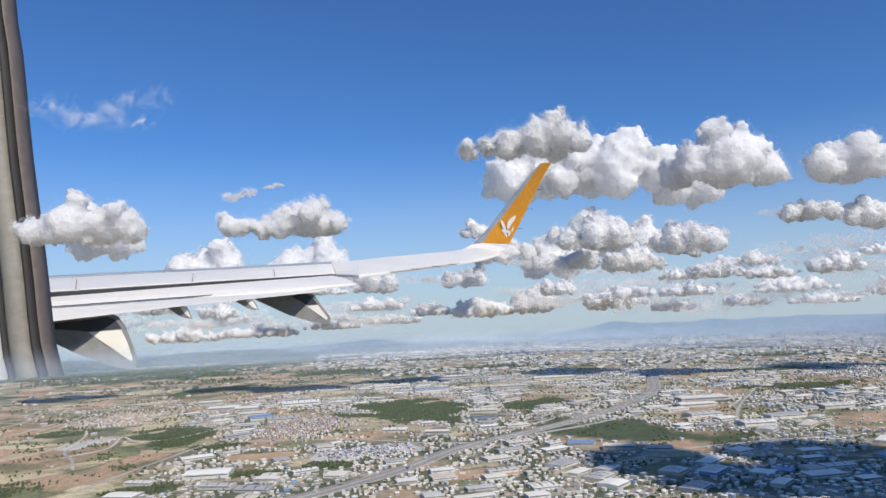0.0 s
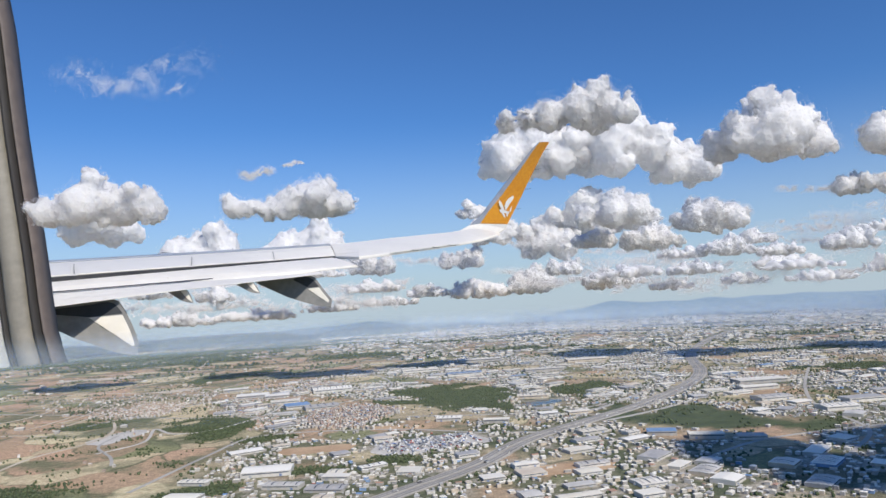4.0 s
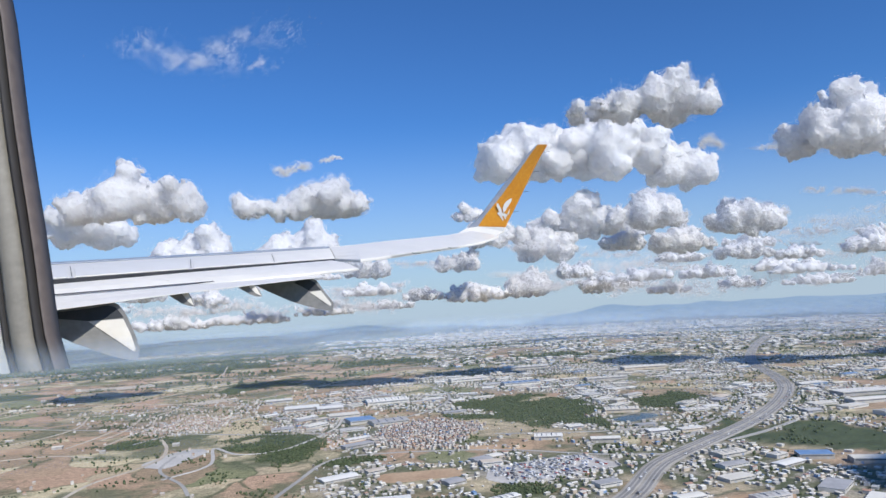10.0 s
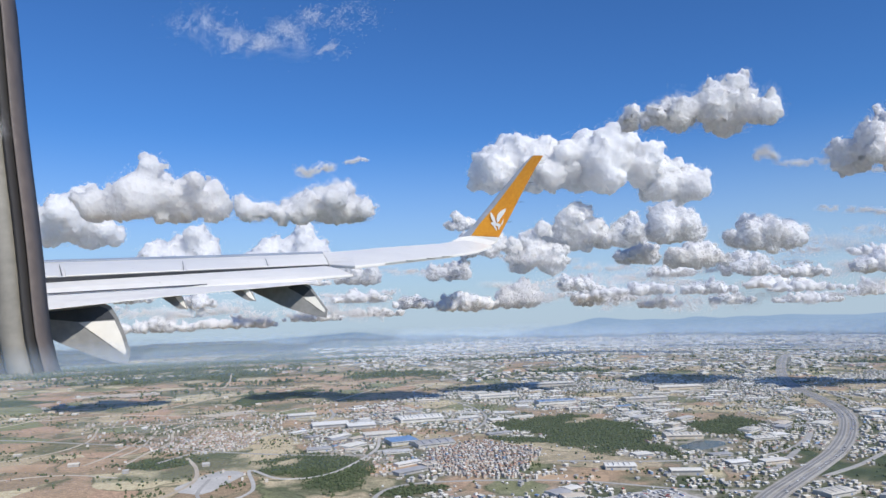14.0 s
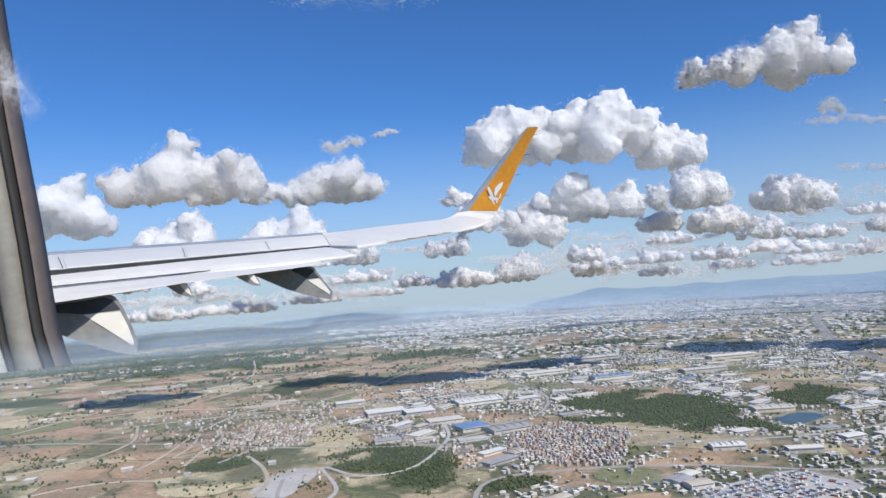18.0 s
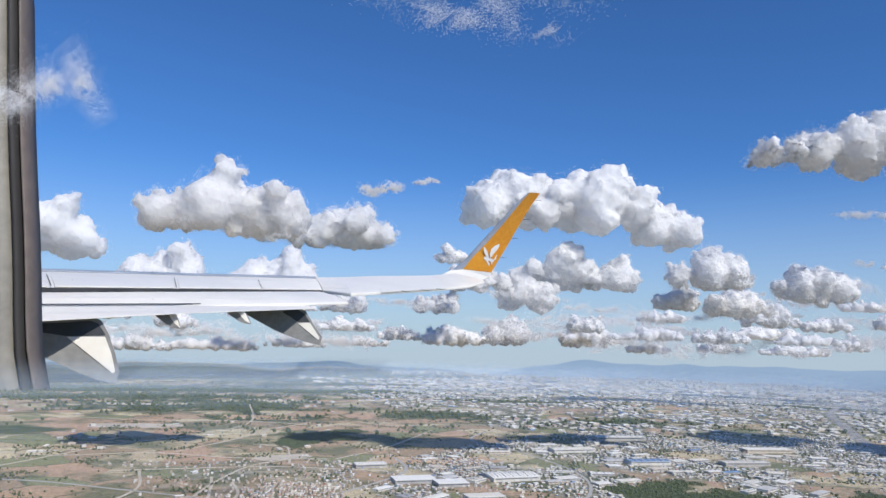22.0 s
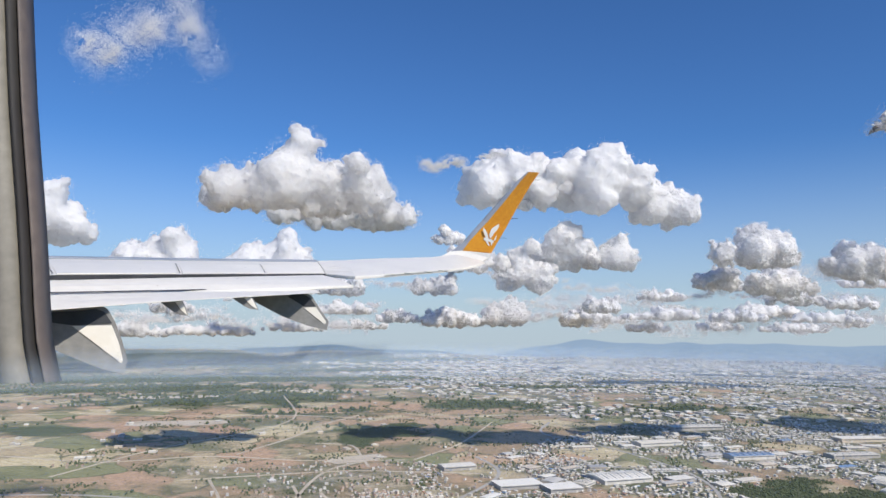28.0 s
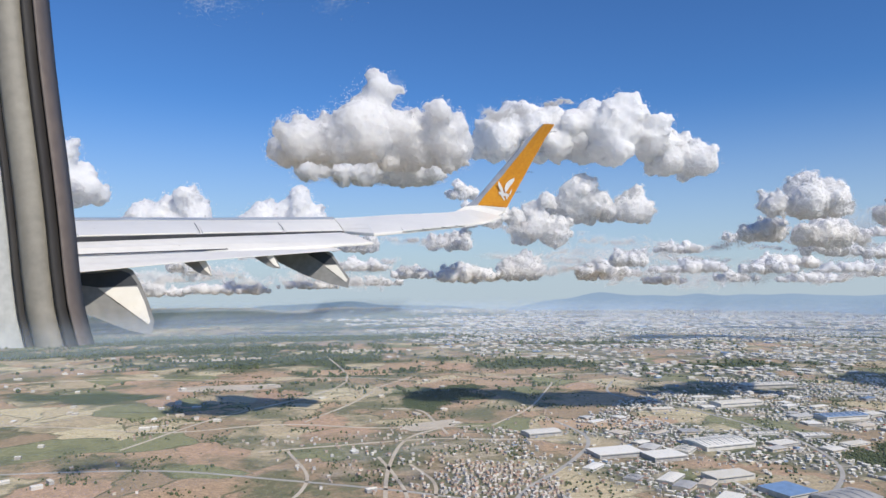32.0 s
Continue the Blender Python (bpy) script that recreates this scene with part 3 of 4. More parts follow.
cumulus(362, 1038, 175, 113, 70, 7)
cumulus(230, 1065, 187, 108, 62, 8)
cumulus(300, 1133, 146, 102, 42, 20)
cumulus(214, 1139, 152, 66, 38, 21)
cumulus(-318, 1383, 284, 226, 100, 22, "grey-white cumulus cloud with a brighter crown", lobes=[(-0.85, 0.25), (-0.5, 0.4), (-0.1, 0.7), (0.25, 1.05), (0.55, 0.95), (0.85, 0.5)])
cumulus(295, 1887, 134, 100, 52, 23)
cumulus(606, 1565, 150, 134, 50, 24)
cumulus(712, 1559, 134, 104, 30, 25)
cumulus(806, 1452, 146, 125, 50, 26)
cumulus(-2430, 4950, 752, 760, 400, 27)
cumulus(492, 1975, 114, 224, 40, 28, "flat low cumulus bank")
cumulus(630, 1866, 114, 146, 46, 29)
cumulus(1058, 2140, 112, 290, 36, 30, "flat low cumulus bank")
wisp(-180, 355, 183, 66, 22, 11)
wisp(-330, 402, 166, 37, 27, 12, "pale broken cloud overhead", 0.5)
wisp(-325, 404, 163, 37, 24, 14, "pale broken cloud overhead", 0.5)
wisp(-212, 711, 202, 36, 11, 31)
wisp(-176, 709, 209, 20, 6, 32)
wisp(122, 568, 176, 20, 11, 33)
wisp(423, 970, 248, 130, 18, 34)
wisp(649, 1258, 225, 156, 18, 35)
# heaps added overhead, out of view, to cast the cloud shadows on the fields
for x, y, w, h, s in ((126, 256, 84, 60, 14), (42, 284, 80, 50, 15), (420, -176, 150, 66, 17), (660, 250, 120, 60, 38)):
    cumulus(x, y, 470, w, h, s, "unseen cumulus cloud added overhead to shade the fields")
# the far field of heaps above the horizon, clear of the winglet's shade
def in_shade(x, y, z, r):
    for w in ((353, 3860, 447), (430, 3910, 580), (520, 3980, 730), (644, 4052, 926), (195, 3612, 361), (63, 3371, 326)):
        d = Vector(w) - Vector((x, y, z))
        if (d - SUN * d.dot(SUN)).length < r:
            return True
    return False


cumulus(640, 4783, 1100, 620, 500, 40, HEAP, lobes=[(-0.75, 0.6), (-0.35, 0.95), (0.0, 1.05), (0.4, 0.9), (0.8, 0.55)])
cumulus(1210, 4748, 1090, 840, 540, 41, HEAP, lobes=[(-0.85, 0.5), (-0.5, 0.85), (-0.15, 1.05), (0.2, 0.95), (0.55, 0.7), (0.85, 0.35)])
cumulus(1640, 4703, 890, 480, 300, 42)
cumulus(207, 4726, 653, 196, 130, 43)
cumulus(392, 4691, 518, 432, 263, 44)
cumulus(124, 4696, 352, 273, 206, 45)
cumulus(719, 4683, 453, 376, 365, 46)
cumulus(996, 4688, 616, 454, 360, 47)
cumulus(1271, 4654, 540, 339, 215, 48)
cumulus(-2176, 4840, 400, 430, 200, 49)
cumulus(-1697, 4847, 470, 592, 340, 50)
cumulus(-1000, 4819, 480, 640, 380, 51)
cumulus(-508, 4739, 330, 374, 170, 52)
cumulus(562, 4638, 143, 296, 167, 53)
cumulus(202, 4642, 121, 454, 148, 54)
cumulus(-124, 4652, 124, 258, 99, 55)
cumulus(-382, 4641, 68, 402, 73, 56)
cumulus(-764, 4646, 47, 437, 66, 57)
cumulus(-1308, 4672, 30, 654, 102, 58)
cumulus(-1795, 4693, 20, 544, 109, 59)
cumulus(998, 4422, 120, 281, 120, 60)
cumulus(1403, 4360, 80, 330, 87, 61)
cumulus(1822, 4342, 90, 296, 87, 62)
cumulus(2301, 4302, 80, 486, 72, 63)
cumulus(2706, 4309, 130, 280, 100, 64)
far_rnd = random.Random(9)
for i in range(16):
    az, el, dist = radians(-30 + 66 * (i + far_rnd.random()) / 16), radians(far_rnd.uniform(0.6, 3.4)), far_rnd.uniform(-12, 12)
    dist += 4235 + 45 * math.degrees(el)
    w = far_rnd.uniform(180, 420)
    p = (-148 + dist * math.sin(az), 114 + dist * math.cos(az), 76 + dist * math.tan(el))
    if in_shade(*p, 90 + w * 0.4):
        continue
    cumulus(*p, w, w * far_rnd.uniform(0.2, 0.4), 100 + i)
for i in range(64):
    az, el, dist = radians(-32 + 70 * (i + far_rnd.random()) / 64), radians(far_rnd.uniform(-0.2, 4.2)), far_rnd.uniform(-12, 12)
    dist += 4235 + 45 * math.degrees(el)
    w = far_rnd.uniform(260, 700)
    p = (-148 + dist * math.sin(az), 114 + dist * math.cos(az), 76 + dist * math.tan(el))
    if in_shade(*p, 60 + w * 0.35):
        continue
    wisp(*p, w, w * far_rnd.uniform(0.13, 0.24), 200 + i, "soft pale cloud bank low over the horizon")

# ---- aircraft wing ----
V = Vector
wing = tagged(new("aircraft_wing"), "white airliner wing with an upturned orange winglet", "aircraft wing")


def sheet(name, rows, mat, parent=None, label="", thick=0.0, down=V((0, 0, -1)), smooth_it=True):
    """A skin through rows of points, closed underneath at the given thickness."""
    k = len(rows[0])
    top = [V(p) for r in rows for p in r]
    vs = top + [p + down * thick for p in top]
    n0, fs = len(top), []
    R = len(rows)
    for i in range(R - 1):
        for j in range(k - 1):
            a = i * k + j
            fs.append((a, a + 1, a + k + 1, a + k))
            fs.append((n0 + a, n0 + a + k, n0 + a + k + 1, n0 + a + 1))
    for j in range(k - 1):
        fs.append((j, n0 + j, n0 + j + 1, j + 1))
        a = (R - 1) * k + j
        fs.append((a, a + 1, n0 + a + 1, n0 + a))
    for i in range(R - 1):
        a = i * k
        fs.append((a, a + k, n0 + a + k, n0 + a))
        b = a + k - 1
        fs.append((b, n0 + b, n0 + b + k, b + k))
    me = mesh_of(name, vs, fs, [mat], smooth=False)
    ob = part(name, me, parent, label)
    bv = ob.modifiers.new("edge", "BEVEL")
    bv.width, bv.segments, bv.limit_method, bv.angle_limit = min(3.0, thick * 0.3 + 0.2), 2, "ANGLE", radians(50)
    return ob


def mix(a, b, t):
    return V(a) + (V(b) - V(a)) * t


LEAD = [V(p) for p in ((-1400, 2065, 226), (-1299, 2173, 235), (-864, 2629, 272), (-506, 3021, 306), (-400, 3150, 322), (-283, 3318, 343), (23, 3812, 402), (95, 3925, 424), (160, 4005, 452))]
for p, up in zip(LEAD, (14, 14, 18, 22, 22, 25, 25, 22, 10)):
    p.z += up
REAR = [V(p) for p in ((-1095, 1604, 160), (-1035, 1715, 170), (-752, 2245, 214), (-453, 2802, 259), (-336, 2630, 240), (-232, 2820, 261), (63, 3371, 326), (195, 3612, 361), (300, 3790, 402))]


def section(a, b, hump):
    """Points from the rear edge to the leading edge, slightly arched, rolling over the nose."""
    pts = [mix(b, a, t) + V((0, 0, hump * (math.sin(math.pi * t ** 0.8) - 0.25 * t))) for t in (0, 0.2, 0.42, 0.65, 0.85, 0.96)]
    return pts + [V(a) + V((0, 0, -hump * 0.55)), mix(b, a, 1.0) + V((-4, 8, -hump * 1.6))]


# the fixed wing, in two skins: inboard of the flap's end and outboard of it
sheet("inboard_skin", [section(LEAD[i], REAR[i], 5) for i in (0, 1, 2, 3)], panel_paint, wing, thick=26)
sheet("outboard_skin", [section(LEAD[3] + V((2, 2, 0)), REAR[3] + V((2, 2, 0)), 5)] + [section(LEAD[i], REAR[i], 4) for i in (4, 5, 6, 7, 8)], white_paint, wing, thick=12)
sheet("aileron", [[mix(REAR[i], LEAD[i], t) + V((0, 0, 2.4 + 1.6 * t)) for t in (-0.02, 0.14, 0.27)] for i in (5, 6)], white_paint, wing, thick=4)
for i in range(1, 4):
    q = [mix(LEAD[i], LEAD[i - 1], t) for t in (0, 1)]
    r = [mix(REAR[i], REAR[i - 1], t) for t in (0, 1)]
    sheet("leading_edge_slat", [[mix(r[k], q[k], 0.80) + V((0, 0, 6)), mix(r[k], q[k], 0.93) + V((0, 0, 5)), q[k] + V((0, 0, 1)), q[k] + V((-3, 6, -8))] for k in (0, 1)], slat_paint, wing, "pale grey leading edge slat", thick=4)


def along(line, t):
    """A point on REAR or LEAD between the root and the flap's end."""
    a, b = line[1], line[3]
    return mix(a, line[2], t * 2) if t < 0.5 else mix(line[2], b, t * 2 - 1)


# spoiler panels side by side along the rear edge
cuts = [-0.10, 0.10, 0.42, 0.72, 1.0]
for a, b in zip(cuts, cuts[1:]):
    rows = []
    for t in (a + 0.008, (a + b) / 2, b - 0.008):
        rr, ll = along(REAR, t), along(LEAD, t)
        rows.append([mix(rr, ll, s) + V((0, 0, 4.5 + 5 * s)) for s in (-0.01, 0.16, 0.33, 0.46)])
    sheet("spoiler", rows, white_paint, wing, "white spoiler panel with dark joints", thick=4)
for t in cuts[1:-1]:
    rr, ll = along(REAR, t), along(LEAD, t)
    dirn = (along(REAR, t + 0.01) - rr).normalized() * 1.1
    sheet("panel_joint", [[mix(rr, ll, s) + dirn * k + V((0, 0, 5.2 + 5 * s)) for s in (-0.01, 0.16, 0.33, 0.5)] for k in (-1, 1)], joint_and_gap_shade, wing, "dark joint between spoilers", thick=1.5)
# shade of the cove under the spoilers, painted as a dark sheet
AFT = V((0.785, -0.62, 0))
sheet("cove_shade_sheet", [[REAR[i] + AFT * 4 + V((0, 0, -0.5)), REAR[i] + AFT * 6 + V((0, 0, -26))] for i in range(4)], joint_and_gap_shade, wing, "dark sheet painted as the shade in the gap ahead of the flap", thick=3, down=-AFT)
# the flap, drooped, and its rear tab
FT = [V((-1110, 1535, 140)), V((-1024, 1696, 157)), V((-795, 2125, 196)), V((-458, 2754, 251))]
FF = [V((-1040, 1430, 106)), V((-959, 1581, 123)), V((-745, 1980, 151)), V((-340, 2590, 206))]
FR = [V((-980, 1345, 76)), V((-904, 1486, 92)), V((-704, 1859, 129)), V((-433, 2364, 172))]
sheet("flap", [[mix(FT[i], FF[i], t) + V((0, 0, 5 * math.sin(math.pi * t))) for t in (0, 0.25, 0.6, 1.0)] for i in range(4)], white_paint, wing, "white trailing edge flap, drooped", thick=9)
sheet("flap_seam", [[mix(FF[i], FT[i], 0.05) + V((0, 0, 5.0)), mix(FF[i], FT[i], 0.0) + V((0, 0, 4.6))] for i in range(3)] + [[V((-470, 2490, 194)), V((-474, 2482, 191))]], joint_and_gap_shade, wing, "dark seam along the flap", thick=1)
FF2 = FF[:3] + [V((-479, 2477, 190))]
sheet("flap_tab", [[mix(FF2[i], FR[i], t) + V((0, 0, 1.5 - 1.5 * t)) for t in (0.02, 0.5, 1.0)] for i in range(4)], panel_paint, wing, thick=2)


EYES = V((-148, 114, 76))


def plate(name, tail, profile, depth, proud, mat, parent, label="", round_it=3.0):
    """A body with the given side profile, measured from its tail, as deep as given from its near face."""
    away = V((tail.x - EYES.x, tail.y - EYES.y, 0)).normalized()
    side = V((away.y, -away.x, 0))
    face = [tail + side * a + V((0, 0, b)) - away * proud for a, b in profile]
    m = len(face)
    vs = face + [p + away * depth for p in face]
    fs = [tuple(range(m)), tuple(range(2 * m - 1, m - 1, -1))] + [(i, (i + 1) % m, m + (i + 1) % m, m + i) for i in range(m)]
    ob = part(name, mesh_of(name, vs, fs, [mat]), parent, label)
    bv = ob.modifiers.new("edge", "BEVEL")
    bv.width, bv.segments, bv.limit_method, bv.angle_limit = round_it, 3, "ANGLE", radians(60)
    return ob


def fairing(name, tail, hull, tail_patch, flap_shade, depth, label):
    """A boat-shaped hull under the flap: grey shaded side, white lit tail and the flap's shadow, all painted on."""
    body = plate(name, tail, hull, depth, 0, hull_shade_grey, wing, label, depth * 0.16)
    plate("tail_lit_face", tail, tail_patch, 5, 2.5, white_paint, body, "white tail with its lit face painted on", 0.6)
    if flap_shade:
        plate("flap_shadow_band", tail, flap_shade, 5, 2.0, flap_shade_grey, body, "flap's shadow painted as a dark band on the hull", 0.6)


fairing("flap_track_fairing", V((-780, 1708, -20)), [(-172, 116), (-90, 122), (-52, 126), (-37, 118), (-23, 94), (-8, 56), (3, 19), (0, 0), (-28, 7), (-58, 19), (-90, 34), (-123, 49), (-165, 74)],
        [(-93, 88), (-23, 90), (-8, 55), (2, 19), (-1, 14), (-48, 52)], [(-165, 112), (-90, 118), (-54, 123), (-38, 117), (-23, 95), (-93, 90), (-165, 100)], 46, "grey boat-shaped flap track fairing with a white tail, shade and lit face painted on")
fairing("flap_track_fairing", V((-415, 2363, 65)), [(-241, 100), (-145, 103), (-73, 102), (-48, 91), (-27, 59), (-12, 38), (3, 17), (0, 0), (-44, 10), (-89, 25), (-129, 40), (-164, 58), (-222, 88)],
        [(-65, 59), (-30, 61), (-14, 39), (2, 17), (-1, 10), (-33, 34)], [(-114, 92), (-96, 101), (-71, 101), (-48, 89), (-30, 63), (-65, 63), (-89, 78)], 46, "grey boat-shaped flap track fairing with a white tail, shade and lit face painted on")
fairing("hinge_fairing", V((-701, 1887, 95)), [(-53, 27), (-32, 30), (-13, 30), (-5, 16), (0, 0), (-13, 2), (-29, 9)], [(-26, 29), (-13, 31), (-6, 15), (0, 0), (-13, 11)], None, 14, "small pointed grey hinge fairing, its lit edge painted white")
fairing("hinge_fairing", V((-575, 2088, 115)), [(-57, 25), (-36, 30), (-17, 30), (-8, 19), (0, 0), (-15, 1), (-29, 7)], [(-32, 27), (-17, 31), (-9, 17), (0, 0), (-15, 8)], None, 14, "small pointed grey hinge fairing, its lit edge painted white")

# winglet: root blend, orange panel, bare leading edge
NW = V((-0.493, -0.828, 0.266))
ORG = [V(p) for p in ((212, 4066, 490), (258, 4067, 552), (352, 4065, 655), (443, 4053, 767), (547, 4035, 903), (584, 4026, 943))]
TRAIL = [V(p) for p in ((358, 3972, 468), (390, 3978, 523), (448, 3984, 623), (505, 3981, 728), (582, 3971, 862), (626, 3960, 927))]
LE = [V(p) for p in ((147, 4090, 486), (216, 4091, 543), (318, 4088, 663), (409, 4077, 769), (530, 4057, 905), (574, 4047, 945))]
TB, TT, OB = TRAIL[0], TRAIL[-1], ORG[0]
BLEND = [V((166, 3883, 375)), V((286, 3953, 408)), V((347, 3970, 442))]
sheet("winglet_root", [[REAR[7], mix(REAR[7], LEAD[7], 0.5) + V((0, 0, 4)), LEAD[7]], [BLEND[0], mix(BLEND[0], V((28, 4043, 439)), 0.5), V((28, 4043, 439))],
                       [BLEND[1], mix(BLEND[1], V((89, 4075, 456)), 0.5) - V((0, 0, 3)), V((89, 4075, 456))], [BLEND[2], mix(BLEND[2], OB, 0.5), LE[0]], [TB, mix(TB, OB, 0.5), OB]], white_paint, wing, thick=10, down=-NW)
orange = sheet("winglet_panel", [[t, mix(t, o, 0.5) + NW * 2, o] for t, o in zip(TRAIL, ORG)], orange_paint, wing, "orange painted winglet", thick=9, down=-NW)
sheet("winglet_leading_edge", [[o + NW * 0.5, mix(o, e, 0.55) + NW * 0.5, e - NW * 5] for o, e in zip(ORG, LE)], slat_paint, wing, "pale grey leading edge", thick=7, down=-NW)
for t in (0.18, 0.42, 0.66, 0.9):
    p = mix(TB, TT, t)
    q = p + V((34, -26, -2))
    sheet("static_wick", [[p, p + V((0, 0, 2.5))], [q, q + V((0, 0, 1.2))]], rubber_mat, wing, "thin dark static wick", thick=1.5, down=NW)
for t in (0.25, 0.55, 0.8):
    p = mix(REAR[5], REAR[6], t)
    q = p + V((40, -30, -6))
    sheet("static_wick", [[p, p + V((0, 0, 2.5))], [q, q + V((0, 0, 1.2))]], rubber_mat, wing, "thin dark static wick", thick=1.5)


def emblem():
    """White winged shape on the orange panel, as plain pieces."""
    o = V((369, 4010, 567)) + NW * 9.0
    shapes = [[(-38, 51), (-28, 39), (-18, 11), (-13, -17), (-27, -10), (-33, 5), (-39, 28)],
              [(44, 65), (43, 50), (31, 31), (15, 11), (2, -9), (-7, -17), (-9, 5), (0, 33), (17, 52)],
              [(-40, -11), (-27, -9), (-11, -18), (2, -22), (13, -31), (9, -42), (-2, -40), (-11, -35), (-22, -33), (-33, -29), (-38, -22)],
              [(-28, -31), (-19, -34), (-11, -50), (-13, -66), (-19, -53), (-24, -44)], [(-4, -40), (4, -42), (2, -58), (-4, -53)], [(13, -28), (20, -11), (29, 2), (25, -17), (19, -31)]]
    vs, fs = [], []
    for s in shapes:
        fs.append(tuple(range(len(vs), len(vs) + len(s))))
        vs += [o + V((a, -(a * NW.x + b * NW.z) / NW.y, b)) for a, b in s]
    n0 = len(vs)
    vs += [p - NW * 1.5 for p in vs]
    fs += [tuple(n0 + i for i in f[::-1]) for f in fs]
    part("emblem", mesh_of("emblem", vs, fs, [white_paint]), orange, "white winged emblem")


emblem()

# ---- cabin window ----
window = tagged(new("cabin_window"), "rounded cabin window surround with dark seals and a beige liner", "window")
RIM = [V(p) for p in ((-1022, 1599, 1000), (-1006, 1599, 838), (-992, 1599, 758), (-963, 1598, 498), (-936, 1598, 306), (-920, 1598, 181), (-903, 1597, 45), (-872, 1597, -66), (-828, 1596, -223), (-761, 1594, -437))]
HERE = V((-148, 114, 76))
RIM = [HERE + (p - HERE) * 0.8 for p in RIM]


def rim_strip(name, a, b, front, mat, label="", round_it=10):
    """A moulding that follows the window's edge, between two distances outward from it."""
    line, k = spline([p[:] for p in RIM], 60.0), 6
    vs, fs = [], []
    for i, p in enumerate(line):
        d = (line[min(i + 1, len(line) - 1)] - line[max(i - 1, 0)]).normalized()
        out = V((d.z, 0, -d.x))
        out = out if out.x < 0 else -out
        for j in range(k + 1):
            t = j / k
            vs.append(p + out * (a + (b - a) * t) + V((0, -front - round_it * math.sin(math.pi * t), 0)))
        vs.append(p + out * b + V((0, 30, 0)))
        vs.append(p + out * a + V((0, 30, 0)))
    w = k + 3
    for i in range(len(line) - 1):
        for j in range(w):
            fs.append((i * w + j, i * w + (j + 1) % w, (i + 1) * w + (j + 1) % w, (i + 1) * w + j))
    return part(name, mesh_of(name, vs, fs, [mat], smooth=True), window, label)


rim_strip("inner_lip", 0, 11, 0, rose_mat, "brownish inner lip")
rim_strip("seal", 12, 27, 4, rubber_mat, "dark rubber seal")
rim_strip("liner", 28, 66, 10, beige_mat, "beige plastic liner")
rim_strip("outer_seal", 67, 80, 4, rubber_mat, "dark rubber seal")
rim_strip("wall_panel", 81, 800, 14, panel_mat, "pale grey cabin wall panel", 26)

# ---- roads ----
for s in (-2.5, 2.5):
    tagged(ribbon("motorway", HIGHWAY, 3.7, asphalt_mat, 0.25, s), "grey asphalt motorway carriageway", "road", kind="structure")
for s in (-3.35, -1.65, 1.65, 3.35):
    tagged(ribbon("traffic_lane", HIGHWAY, 1.0, lane_mat, 0.33, s), "dark worn traffic lane", "road", kind="structure")
tagged(ribbon("motorway_verge", HIGHWAY, 10.5, verge_mat, 0.1), "dusty motorway verge", "verge", kind="structure")
tagged(ribbon("road", [(30, 398), (62, 436), (92, 475), (124, 535), (150, 600), (172, 650)], 3.0, asphalt_mat, 0.3, 5.0), "grey slip road beside the motorway", "road", kind="structure")
tagged(ribbon("road", [(40, 396), (75, 420), (118, 462), (158, 530), (182, 600), (196, 660)], 2.4, asphalt_mat, 0.3, -6.5), "grey slip road beside the motorway", "road", kind="structure")
